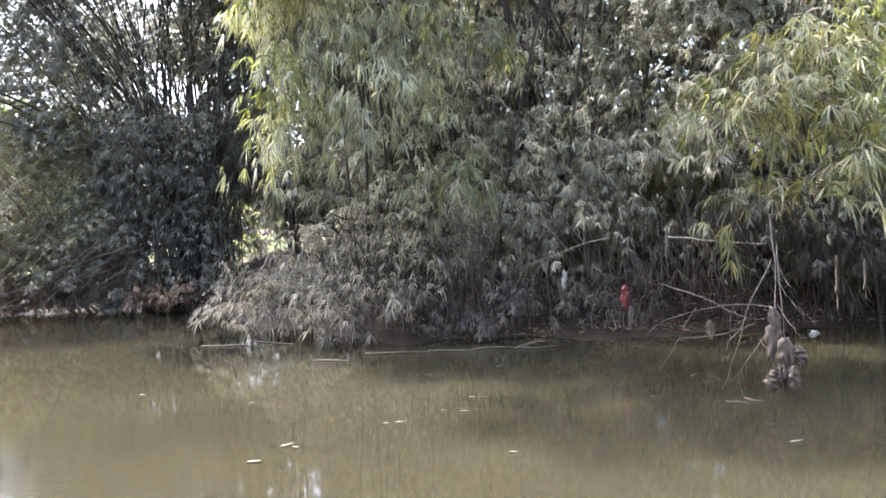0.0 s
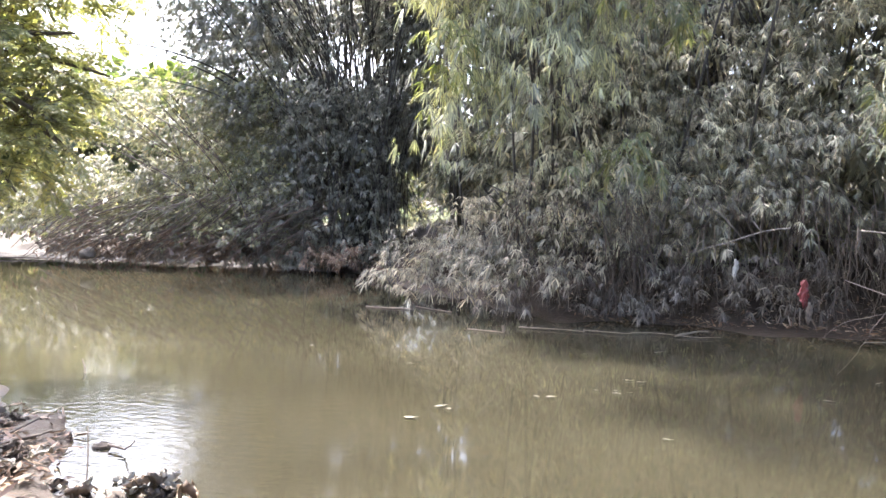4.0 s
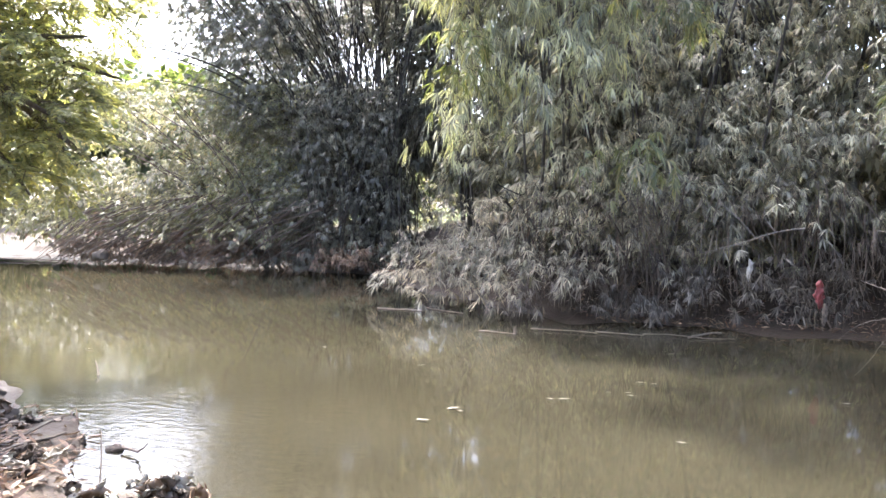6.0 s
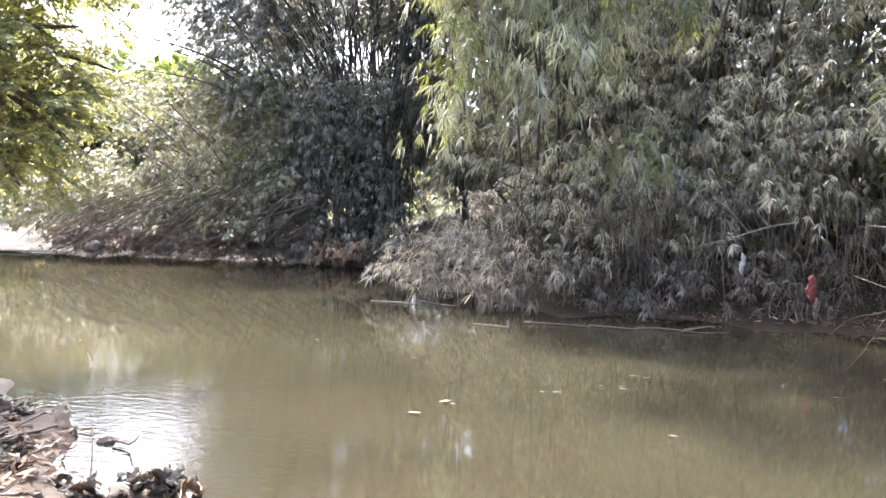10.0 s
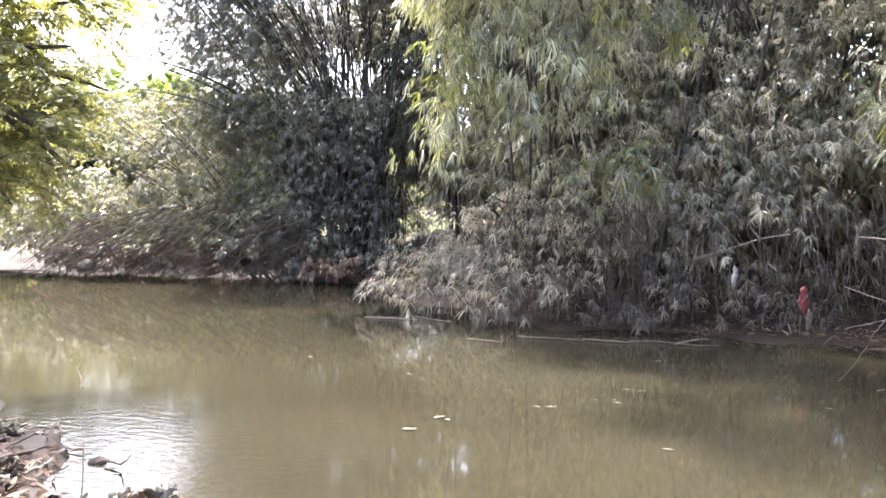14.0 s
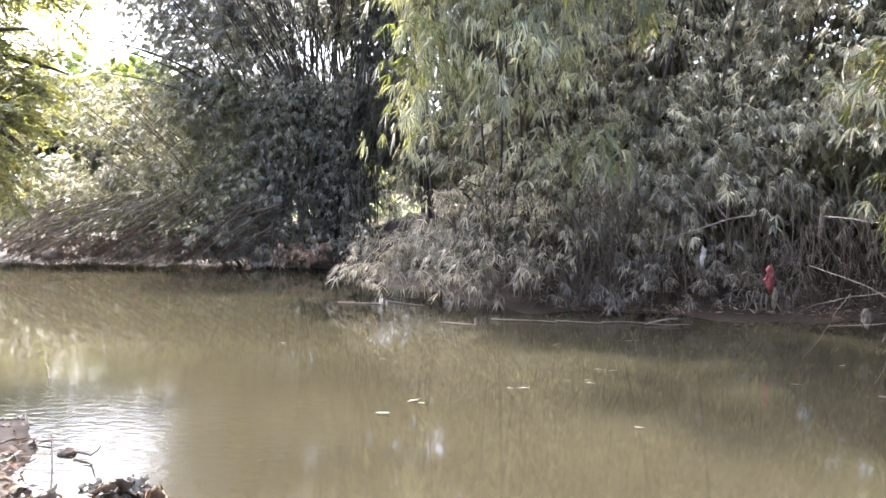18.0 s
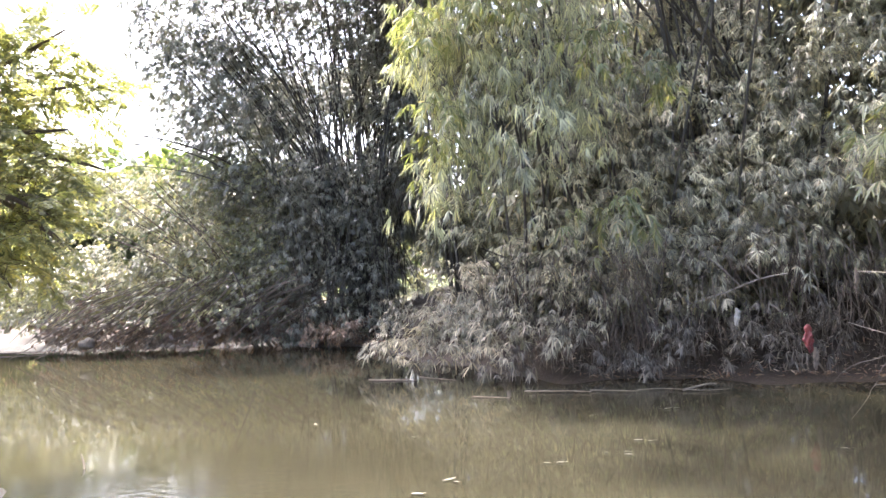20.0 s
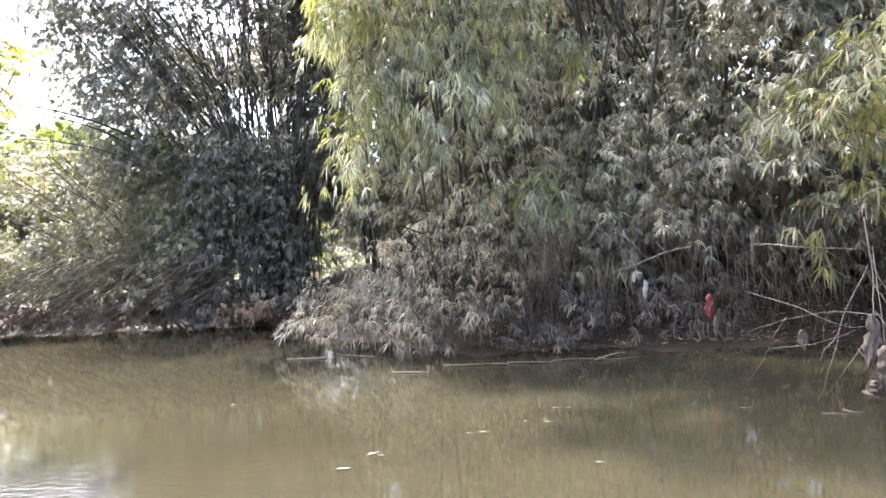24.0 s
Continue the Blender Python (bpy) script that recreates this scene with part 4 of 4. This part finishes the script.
def rag(name, label, category, pieces):
    """A limp crumpled sheet or bag: pieces of (name, centre, radii, material, seed)."""
    base = np.array(pieces[0][1])
    thing = tagged(new(name), label, category)
    thing.location = base
    for pname, c, r, mat, seed in pieces:
        bm = bmesh.new()
        rows, cols = 22, 12
        grid = []
        for i in range(rows):
            h = i / (rows - 1)
            wide = (0.2 + 0.9 * math.sin(math.pi * min(1.0, 0.06 + 0.86 * h))) * (1 + 0.4 * noise.noise(Vector((h * 4, seed, 0))))
            drift_x = 0.5 * noise.noise(Vector((h * 1.6, seed, 5)))
            line = []
            for j in range(cols):
                w = j / (cols - 1) * 2 - 1
                fold = math.sin(w * 9 + 4.5 * noise.noise(Vector((h * 2, seed, 2)))) * 0.22 + 1.6 * noise.noise(Vector((w * 3, h * 6, seed)))
                low = 0.7 * noise.noise(Vector((w * 3.1, seed, 9))) * h * h
                tear = 1 + 0.45 * noise.noise(Vector((h * 11, w * 0.6, seed + 3)))
                p = Vector((r[0] * (w * wide * tear + drift_x), r[1] * (fold * (0.4 + h) + w * w), r[2] * (1 - 2 * h - 2 * low)))
                line.append(bm.verts.new(p + Vector(np.array(c) - base)))
            grid.append(line)
        for i in range(rows - 1):
            for j in range(cols - 1):
                bm.faces.new((grid[i][j], grid[i][j + 1], grid[i + 1][j + 1], grid[i + 1][j]))
        back = [[bm.verts.new(v.co + Vector((0, 0.004, 0))) for v in line] for line in grid]
        for i in range(rows - 1):
            for j in range(cols - 1):
                bm.faces.new((back[i][j], back[i + 1][j], back[i + 1][j + 1], back[i][j + 1]))
        rim = grid[0] + [line[-1] for line in grid[1:]] + grid[-1][-2::-1] + [line[0] for line in grid[-2:0:-1]]
        rim_back = back[0] + [line[-1] for line in back[1:]] + back[-1][-2::-1] + [line[0] for line in back[-2:0:-1]]
        for i in range(len(rim)):
            j = (i + 1) % len(rim)
            bm.faces.new((rim[j], rim[i], rim_back[i], rim_back[j]))
        me = bpy.data.meshes.new(pname)
        bm.to_mesh(me)
        bm.free()
        me.polygons.foreach_set("use_smooth", np.ones(len(me.polygons), bool))
        me.materials.append(mat)
        part(pname, me, thing)


rag("torn_bag", "torn red plastic bag with a pale strip hanging from a twig", "plastic bag", [
    ("bag", (2.14, 8.27, 0.65), (0.045, 0.02, 0.14), PLASTIC_RED, 1.0), ("strip", (2.19, 8.23, 0.43), (0.03, 0.015, 0.12), RAG, 2.0)])
rag("hanging_wrapper", "small white plastic wrapper caught in the bamboo", "plastic bag", [("bag", (1.4, 8.1, 0.92), (0.028, 0.012, 0.09), PLASTIC_WHITE, 3.0)])
rag("caught_rag", "grey muddy rag caught on the fallen branch", "rag", [
    ("upper_rag", (2.85, 6.08, 0.55), (0.065, 0.02, 0.22), RAG, 4.0), ("lower_rag", (2.88, 5.91, 0.33), (0.08, 0.03, 0.20), RAG, 5.0), ("draggled_end", (2.75, 5.88, 0.19), (0.06, 0.03, 0.08), RAG, 6.0),
    ("torn_end", (2.99, 5.92, 0.37), (0.07, 0.02, 0.08), RAG, 7.0), ("trailing_strip", (2.90, 5.81, 0.20), (0.045, 0.02, 0.11), RAG, 11.0)])
rag("pale_scrap", "pale plastic scrap on the tip of a twig", "plastic scrap", [("scrap", (3.15, 5.98, 0.54), (0.04, 0.015, 0.03), PLASTIC_WHITE, 8.0)])
rag("small_rag", "small grey rag hanging at the waterline", "rag", [("rag", (3.03, 7.99, 0.28), (0.045, 0.012, 0.10), RAG, 9.0)])
for at, h in (((4.41, 7.86, 0.85), 0.22), ((4.65, 7.73, 0.87), 0.15), ((2.69, 8.42, 1.26), 0.1)):
    rag("straw_wisp", "pale dry wisp of straw hanging under the bank", "straw wisp", [("wisp", at, (0.022, 0.012, h), WISP, at[0])])


# ---- drift along the water's edge, and floating leaves ----
def drift(a, b, r, seed, label="pale bamboo pole drifting along the bank"):
    a, b = np.array(a), np.array(b)
    rng = np.random.default_rng(seed)
    p = smooth_path([a, a + (b - a) * 0.3 + [0, rng.normal(0, 0.035), 0], a + (b - a) * 0.7 + [0, rng.normal(0, 0.035), 0.004], b], 12)
    v, q = tube(p - a, np.linspace(r, r * 0.5, 12) * 0.8 * rng.uniform(0.7, 1.2, 12), 7)
    ob = new("drift_pole", mesh_from("drift_pole", v, None, q, LOG, True))
    ob.location = a
    tagged(ob, label, "drift pole", "poles adrift at the bank")


for i, (a, b, r) in enumerate([
        ((-1.63, 8.48, 0.01), (-1.15, 8.37, 0.01), 0.012), ((-1.02, 8.75, 0.02), (-0.20, 8.66, 0.02), 0.014), ((-0.22, 8.77, 0.02), (0.35, 8.68, 0.02), 0.014),
        ((0.34, 8.76, 0.02), (1.38, 8.76, 0.02), 0.010), ((-3.42, 9.84, 0.01), (-2.69, 9.80, 0.01), 0.02), ((-2.72, 10.08, 0.01), (-2.09, 9.73, 0.01), 0.016),
        ((0.86, 8.70, 0.02), (1.27, 8.96, 0.05), 0.02), ((2.35, 5.91, 0.01), (2.49, 5.85, 0.01), 0.012), ((2.55, 6.01, 0.01), (2.67, 5.90, 0.01), 0.01),
        ((-15.30, 14.51, 0.05), (-13.05, 14.76, 0.03), 0.03)]):
    drift(a, b, r, i)


def floating_leaf(at, turn, length, mat=DRY_LEAF):
    v, t, q = leaf_blades(np.zeros((1, 3)), np.array([[math.cos(turn), math.sin(turn), 0.0]]), np.array([[-math.sin(turn), math.cos(turn), 0.0]]), length, length * 0.2, 0.0)
    v[:, 2] = [0.002, 0.008, 0.006, 0.009, 0.006, 0.014]
    ob = new("floating_leaf", mesh_from("floating_leaf", v, t, q, mat))
    ob.location = (at[0], at[1], 0.004)
    tagged(ob, "pale dry bamboo leaf floating on the water", "floating leaf", "leaves afloat")


rng = np.random.default_rng(61)
for at in ((-6.23, 10.19, 0.00), (-5.44, 6.23, 0.00), (-1.41, 4.86, 0.00), (-1.25, 5.17, 0.00), (-0.54, 5.68, 0.00), (-0.20, 7.41, 0.00), (0.31, 6.38, 0.00), (-0.07, 6.00, 0.00), (0.10, 5.96, 0.00), (0.50, 7.83, -0.00), (0.54, 7.70, 0.00),
           (-4.72, 9.96, 0.00), (-3.10, 7.03, 0.00), (-1.86, 6.50, 0.00), (-1.85, 8.72, -0.00), (-5.42, 9.92, 0.00), (-0.80, 8.65, 0.00), (0.09, 6.03, 0.00), (0.22, 5.99, 0.00), (0.65, 7.75, 0.00), (-0.44, 5.69, 0.00), (-1.16, 5.15, 0.00), (2.35, 4.83, 0.00), (2.40, 6.90, 0.00), (-6.21, 10.32, 0.00), (1.78, 6.19, 0.00), (0.41, 4.86, -0.00), (0.19, 6.42, 0.00)):
    floating_leaf(at, rng.uniform(-0.5, 0.5), rng.uniform(0.05, 0.13), PALE_LEAF)


def bank_stick(a, b, r, label, mat=TWIG):
    a, b = np.array(a), np.array(b)
    p = smooth_path([a, (a + b) / 2 + [0.01, 0, 0.0], b], 8)
    v, q = tube(p - a, np.linspace(r, r * 0.5, 8), 6)
    ob = new("stick", mesh_from("stick", v, None, q, mat, True))
    ob.location = a
    tagged(ob, label, "stick", "sticks in the shallows")


bank_stick((-4.51, 5.33, -0.02), (-4.64, 5.45, 0.10), 0.012, "dark stick standing in the shallow water")
bank_stick((-2.64, 3.09, 0.02), (-2.79, 3.30, 0.30), 0.005, "thin upright twig in the drift heap")
bank_stick((-2.86, 3.69, 0.03), (-2.64, 3.50, 0.17), 0.006, "broken pale stick end at the waterline", LOG)
bank_stick((-3.01, 3.74, 0.03), (-2.85, 3.69, 0.03), 0.012, "short pale stick lying in the shallows", LOG)


for (x, y), h in zip(((-2.71, 9.8), (-2.52, 10.5), (-2.11, 10.24), (-2.07, 10.8), (-1.18, 8.5)), (0.10, 0.16, 0.13, 0.2, 0.09)):
    v, q = tube([(0, 0, -0.35), (0.01, 0, 0.0), (0.0, 0.01, h * 0.7), (0.015, 0, h)], [0.03, 0.028, 0.024, 0.012], 8)
    stub = tagged(new("stake", mesh_from("stake", v, None, q, BARK, True)), "short dark broken stake standing in the water", "stake", "stakes at the waterline")
    stub.location = (x, y, 0.0)


# ---- near bank: drift heap, stones and leaf litter ----
def lump(name, at, r, mat, label, category, seed, group=""):
    bm = bmesh.new()
    bmesh.ops.create_icosphere(bm, subdivisions=3, radius=1.0)
    for v in bm.verts:
        p = v.co.copy()
        k = 1 + 0.45 * noise.noise(p * 1.3 + Vector((seed, 0, 0))) + 0.3 * noise.noise(p * 3.7 + Vector((0, seed, 0))) + 0.12 * noise.noise(p * 9.0 + Vector((0, 0, seed)))
        v.co = Vector((p.x * r[0] * k, p.y * r[1] * k, p.z * r[2] * k))
    me = bpy.data.meshes.new(name)
    bm.to_mesh(me)
    bm.free()
    me.polygons.foreach_set("use_smooth", np.ones(len(me.polygons), bool))
    me.materials.append(mat)
    ob = new(name, me)
    ob.location = at
    tagged(ob, label, category, group)
    return ob


for i, (at, r) in enumerate([((-2.54, 3.07, 0.00), (0.16, 0.09, 0.05)), ((-2.35, 3.15, -0.00), (0.12, 0.07, 0.045)), ((-3.07, 3.76, 0.00), (0.06, 0.045, 0.03)), ((-4.35, 4.11, 0.02), (0.13, 0.10, 0.05)), ((-4.80, 4.49, 0.03), (0.12, 0.09, 0.05))]):
    lump("clod", at, r, MUD, "wet muddy clod with dry leaves stuck to it", "clod", i * 1.7, "clods at the near bank")


def husk(at, length, width, turn, tip, seed, mat):
    """A curled bamboo sheath, hollow like a gutter."""
    rng = np.random.default_rng(seed)
    v = []
    n, m = 9, 7
    for i in range(n):
        u = i / (n - 1)
        w = width * (math.sin(math.pi * (0.12 + 0.82 * u)) ** 0.7) * (1 + 0.25 * rng.normal())
        for j in range(m):
            a = (j / (m - 1) - 0.5) * 3.6
            v.append((math.sin(a) * w * 0.5 + 0.012 * rng.normal(), u * length + 0.008 * rng.normal(), (1 - math.cos(a)) * w * 0.45 - 0.25 * length * u * u + 0.006 * rng.normal()))
    q = [(i * m + j, i * m + j + 1, i * m + m + j + 1, i * m + m + j) for i in range(n - 1) for j in range(m - 1)]
    # inner and outer skin, closed along the rim
    k = n * m
    rim = [j for j in range(m)] + [i * m + m - 1 for i in range(1, n)] + [k - 2 - j for j in range(m - 1)] + [i * m for i in range(n - 2, 0, -1)]
    faces = q + [tuple(x + k for x in f[::-1]) for f in q] + [(b, a, a + k, b + k) for a, b in zip(rim, rim[1:] + rim[:1])]
    v = np.array(v)
    me = mesh_from("husk", np.vstack([v, v + [0, 0.0015, 0.003]]), None, faces, mat, True)
    ob = new("bamboo_husk", me)
    ob.matrix_world = pose(*at, tip, rng.uniform(-50, 50), turn)
    tagged(ob, "curled dry bamboo sheath washed up on the mud", "bamboo husk", "husks in the drift heap")


hrng = np.random.default_rng(91)
for i in range(36):
    c = ((-2.61, 2.98, 0.03), (-2.47, 3.04, 0.05), (-2.31, 3.11, 0.04), (-2.19, 3.13, 0.03), (-3.19, 3.16, 0.12), (-4.00, 3.80, 0.12))[i % 6]
    at = np.array(c) + hrng.normal(0, 0.07, 3) * [1, 1, 0.25]
    husk(at, hrng.uniform(0.06, 0.17), hrng.uniform(0.03, 0.085), hrng.uniform(0, 360), hrng.uniform(-5, 75), i, (WISP, MUD, PALE_LEAF, DRY_LEAF)[int(hrng.integers(0, 4))])
# soaked sheaths and leaves on the low mud flat at the water's edge
for i in range(44):
    x, y = hrng.uniform(-4.3, -3.0), hrng.uniform(3.1, 4.6)
    ground_z = float(height(np.array([x]), np.array([y]))[0])
    if ground_z > 0.0:
        husk((x, y, ground_z + 0.008), hrng.uniform(0.06, 0.16), hrng.uniform(0.025, 0.06), hrng.uniform(0, 360), hrng.uniform(-4, 14), 50 + i, (WISP, MUD, MUD, DRY_LEAF)[int(hrng.integers(0, 4))])
lump("boulder", (-11.11, 13.34, 0.33), (0.16, 0.15, 0.12), BARK, "dark boulder at the far waterline", "stone", 3.3)


def leaf_litter():
    rng = np.random.default_rng(71)
    n = 16000
    x = np.concatenate([np.concatenate([rng.uniform(-8, 0.5, n // 2 - 2500), rng.uniform(0.5, 7.0, 2500)]), rng.uniform(-0.5, 9, n // 2)])
    y = np.concatenate([np.interp(x[:n // 2], NEAR_X, NEAR_Y) - np.abs(rng.normal(0, 0.7, n // 2)) + 0.08, np.interp(x[n // 2:], FAR_X, FAR_Y) + np.abs(rng.normal(0, 0.9, n // 2))])
    z = height(x, y) + 0.02 + rng.uniform(0, 0.04, n)
    ok = (z > 0.024) & ((np.arange(n) < n // 2) | (rng.random(n) < 0.3))
    o = np.stack([x, y, z], 1)[ok]
    flat = np.stack([rng.uniform(-4.4, -2.9, 900), rng.uniform(3.0, 4.7, 900), np.zeros(900)], 1)
    flat[:, 2] = height(flat[:, 0], flat[:, 1]) + 0.006
    o = np.vstack([o, flat[flat[:, 2] > 0.0]])
    n = len(o)
    a = rng.uniform(0, 2 * np.pi, n)
    way = unit(np.stack([np.cos(a), np.sin(a), rng.normal(0.1, 0.3, n)], 1))
    across = unit(np.cross(way, [0, 0, 1.0] + rng.normal(0, 0.45, (n, 3))))
    v, t, q = leaf_blades(o, way, across, rng.uniform(0.06, 0.15, n), rng.uniform(0.012, 0.028, n), rng.uniform(-0.2, 0.5, n))
    tagged(new("leaf_litter", mesh_from("leaf_litter", v, t, q, DRY_LEAF)), "dry brown bamboo leaf litter on the muddy bank", "leaf litter", kind="stuff")
    sticks = Sticks()
    for _ in range(160):
        x = rng.uniform(-7.5, 0)
        y = np.interp(x, NEAR_X, NEAR_Y) - abs(rng.normal(0, 0.5))
        a = rng.uniform(0, 6.3)
        d = np.array([math.cos(a), math.sin(a), rng.normal(0.05, 0.12)]) * rng.uniform(0.1, 0.4)
        c = np.array([x, y, float(height(x, y)) + 0.05])
        sticks.add(smooth_path([c - d, c + rng.normal(0, 0.02, 3), c + d], 6), rng.uniform(0.004, 0.012), 4)
    tagged(new("brushwood", sticks.mesh("brushwood", LOG)), "broken twigs strewn over the muddy bank", "brushwood", kind="stuff")


leaf_litter()


# ---- far woods all round ----
def far_woods():
    rng = np.random.default_rng(81)
    o, a = [], []
    for i in range(190):
        ang = rng.uniform(0.5, 1.25) if i >= 150 else rng.uniform(0, 2 * np.pi)
        d = rng.uniform(38, 75)
        ahead = math.cos(ang - 0.35) > 0.55
        bend = 0.5 < ang < 1.25
        d = rng.uniform(34, 48) if bend else d
        h = rng.uniform(5.0, 8.0) if bend else rng.uniform(2.0, 4.0) if ahead else rng.uniform(7, 12)
        c = np.array([-math.sin(ang) * d, math.cos(ang) * d, 1.5])
        m = 190
        dd = unit(rng.normal(size=(m, 3)))
        o.append(c + [0, 0, h * 0.5] + dd * [h * 0.55, h * 0.55, h * 0.5] * rng.uniform(0.6, 1, (m, 1)))
        a.append(dd + [0, 0, -0.3])
    far = fan_leaves(rng, np.vstack(o), np.vstack(a), 4, 0.9, 0.34, simple=True)
    # unseen near trees added behind the camera, to cut skylight on the low leaves
    o, a = [], []
    for i in range(30):
        ang, d, h = 1.75 + 2.75 * i / 29 + rng.normal(0, 0.05), rng.uniform(9, 15), rng.uniform(7.5, 11.0)
        dd = unit(rng.normal(size=(420, 3)))
        o.append(np.array([-math.sin(ang) * d, math.cos(ang) * d, 0.9 + h * 0.5]) + dd * [h * 0.3, h * 0.3, h * 0.5] * rng.uniform(0.6, 1, (420, 1)))
        a.append(dd + [0, 0, -0.3])
    near = fan_leaves(rng, np.vstack(o), np.vstack(a), 5, 0.55, 0.2, simple=True)
    v, t, q = np.vstack([far[0], near[0]]), None, np.vstack([far[2], near[2] + len(far[0])])
    tagged(new("far_woods", mesh_from("far_woods", v, t, q, GREEN_WOOD)), "distant pale green woods with added unseen trees behind the viewpoint", "woods", kind="stuff")


far_woods()


# ---- the fishing rod, laid down on the near bank ----
def fishing_rod():
    a, b = np.array((0.35, 0.25, 0.0)), np.array((-0.35, 2.25, 0.0))
    for p, lift in ((a, 0.055), (b, 0.045)):
        p[2] = float(height(p[0], p[1])) + lift
    way = unit(b - a)
    thing = tagged(new("fishing_rod"), "slim dark fishing rod with ring guides lying on the bank", "fishing rod")
    thing.location = a

    def bit(name, path, radii, mat, parent=thing, sides=10, label=""):
        v, q = tube(np.asarray(path) - a, radii, sides)
        return part(name, mesh_from(name, v, None, q, mat, True), parent, label)
    line = lambda f0, f1, n: a + (b - a) * np.linspace(f0, f1, n)[:, None]  # noqa: E731
    bit("blank", line(0.15, 1.0, 12), np.linspace(0.006, 0.0012, 12), ROD_DARK)
    bit("grip", line(0.0, 0.2, 8), [0.008, 0.014, 0.013, 0.012, 0.012, 0.013, 0.012, 0.007], CORK, label="worn cork grip")
    bit("reel_seat", line(0.1, 0.15, 4), [0.013, 0.0145, 0.0145, 0.013], ROD_DARK)
    up = np.array([0, 0, 1.0])
    across = unit(np.cross(way, up))
    c = a + (b - a) * 0.125 + across * 0.05
    reel = bit("reel", [c - way * 0.02, c - way * 0.01, c + way * 0.015, c + way * 0.025], [0.008, 0.02, 0.02, 0.012], ROD_DARK)
    bit("spool", [c + way * 0.025, c + way * 0.03, c + way * 0.05, c + way * 0.055], [0.016, 0.02, 0.017, 0.021], RAG, reel)
    bit("foot", [c - across * 0.012, c - across * 0.04], [0.005, 0.006], ROD_DARK, reel)
    bit("crank", [c + up * 0.0, c + up * 0.02 + way * 0.0, c + up * 0.025 - way * 0.03], [0.003, 0.003, 0.004], ROD_DARK, reel)
    for f, r in ((0.34, 0.016), (0.5, 0.011), (0.64, 0.008), (0.77, 0.006), (0.88, 0.005), (1.0, 0.004)):
        p = a + (b - a) * f
        ang = np.linspace(0, 2 * np.pi, 17)
        ctr = p + across * (r + 0.012)
        ring = ctr + r * (np.cos(ang)[:, None] * across + np.sin(ang)[:, None] * up)
        g = bit("guide_ring", ring, 0.0014, ROD_DARK, sides=6)
        bit("guide_foot", [p - way * 0.012, p + across * 0.01, p + across * 0.0125], 0.0014, ROD_DARK, g, 6)


ROD_DARK = plain_material("rod_lacquer", (0.03, 0.03, 0.03), (0.08, 0.075, 0.07), 30.0, 0.35, 0.1, 0.001)
CORK = plain_material("cork", (0.28, 0.18, 0.10), (0.45, 0.32, 0.20), 60.0, 0.8, 0.4, 0.002)
fishing_rod()
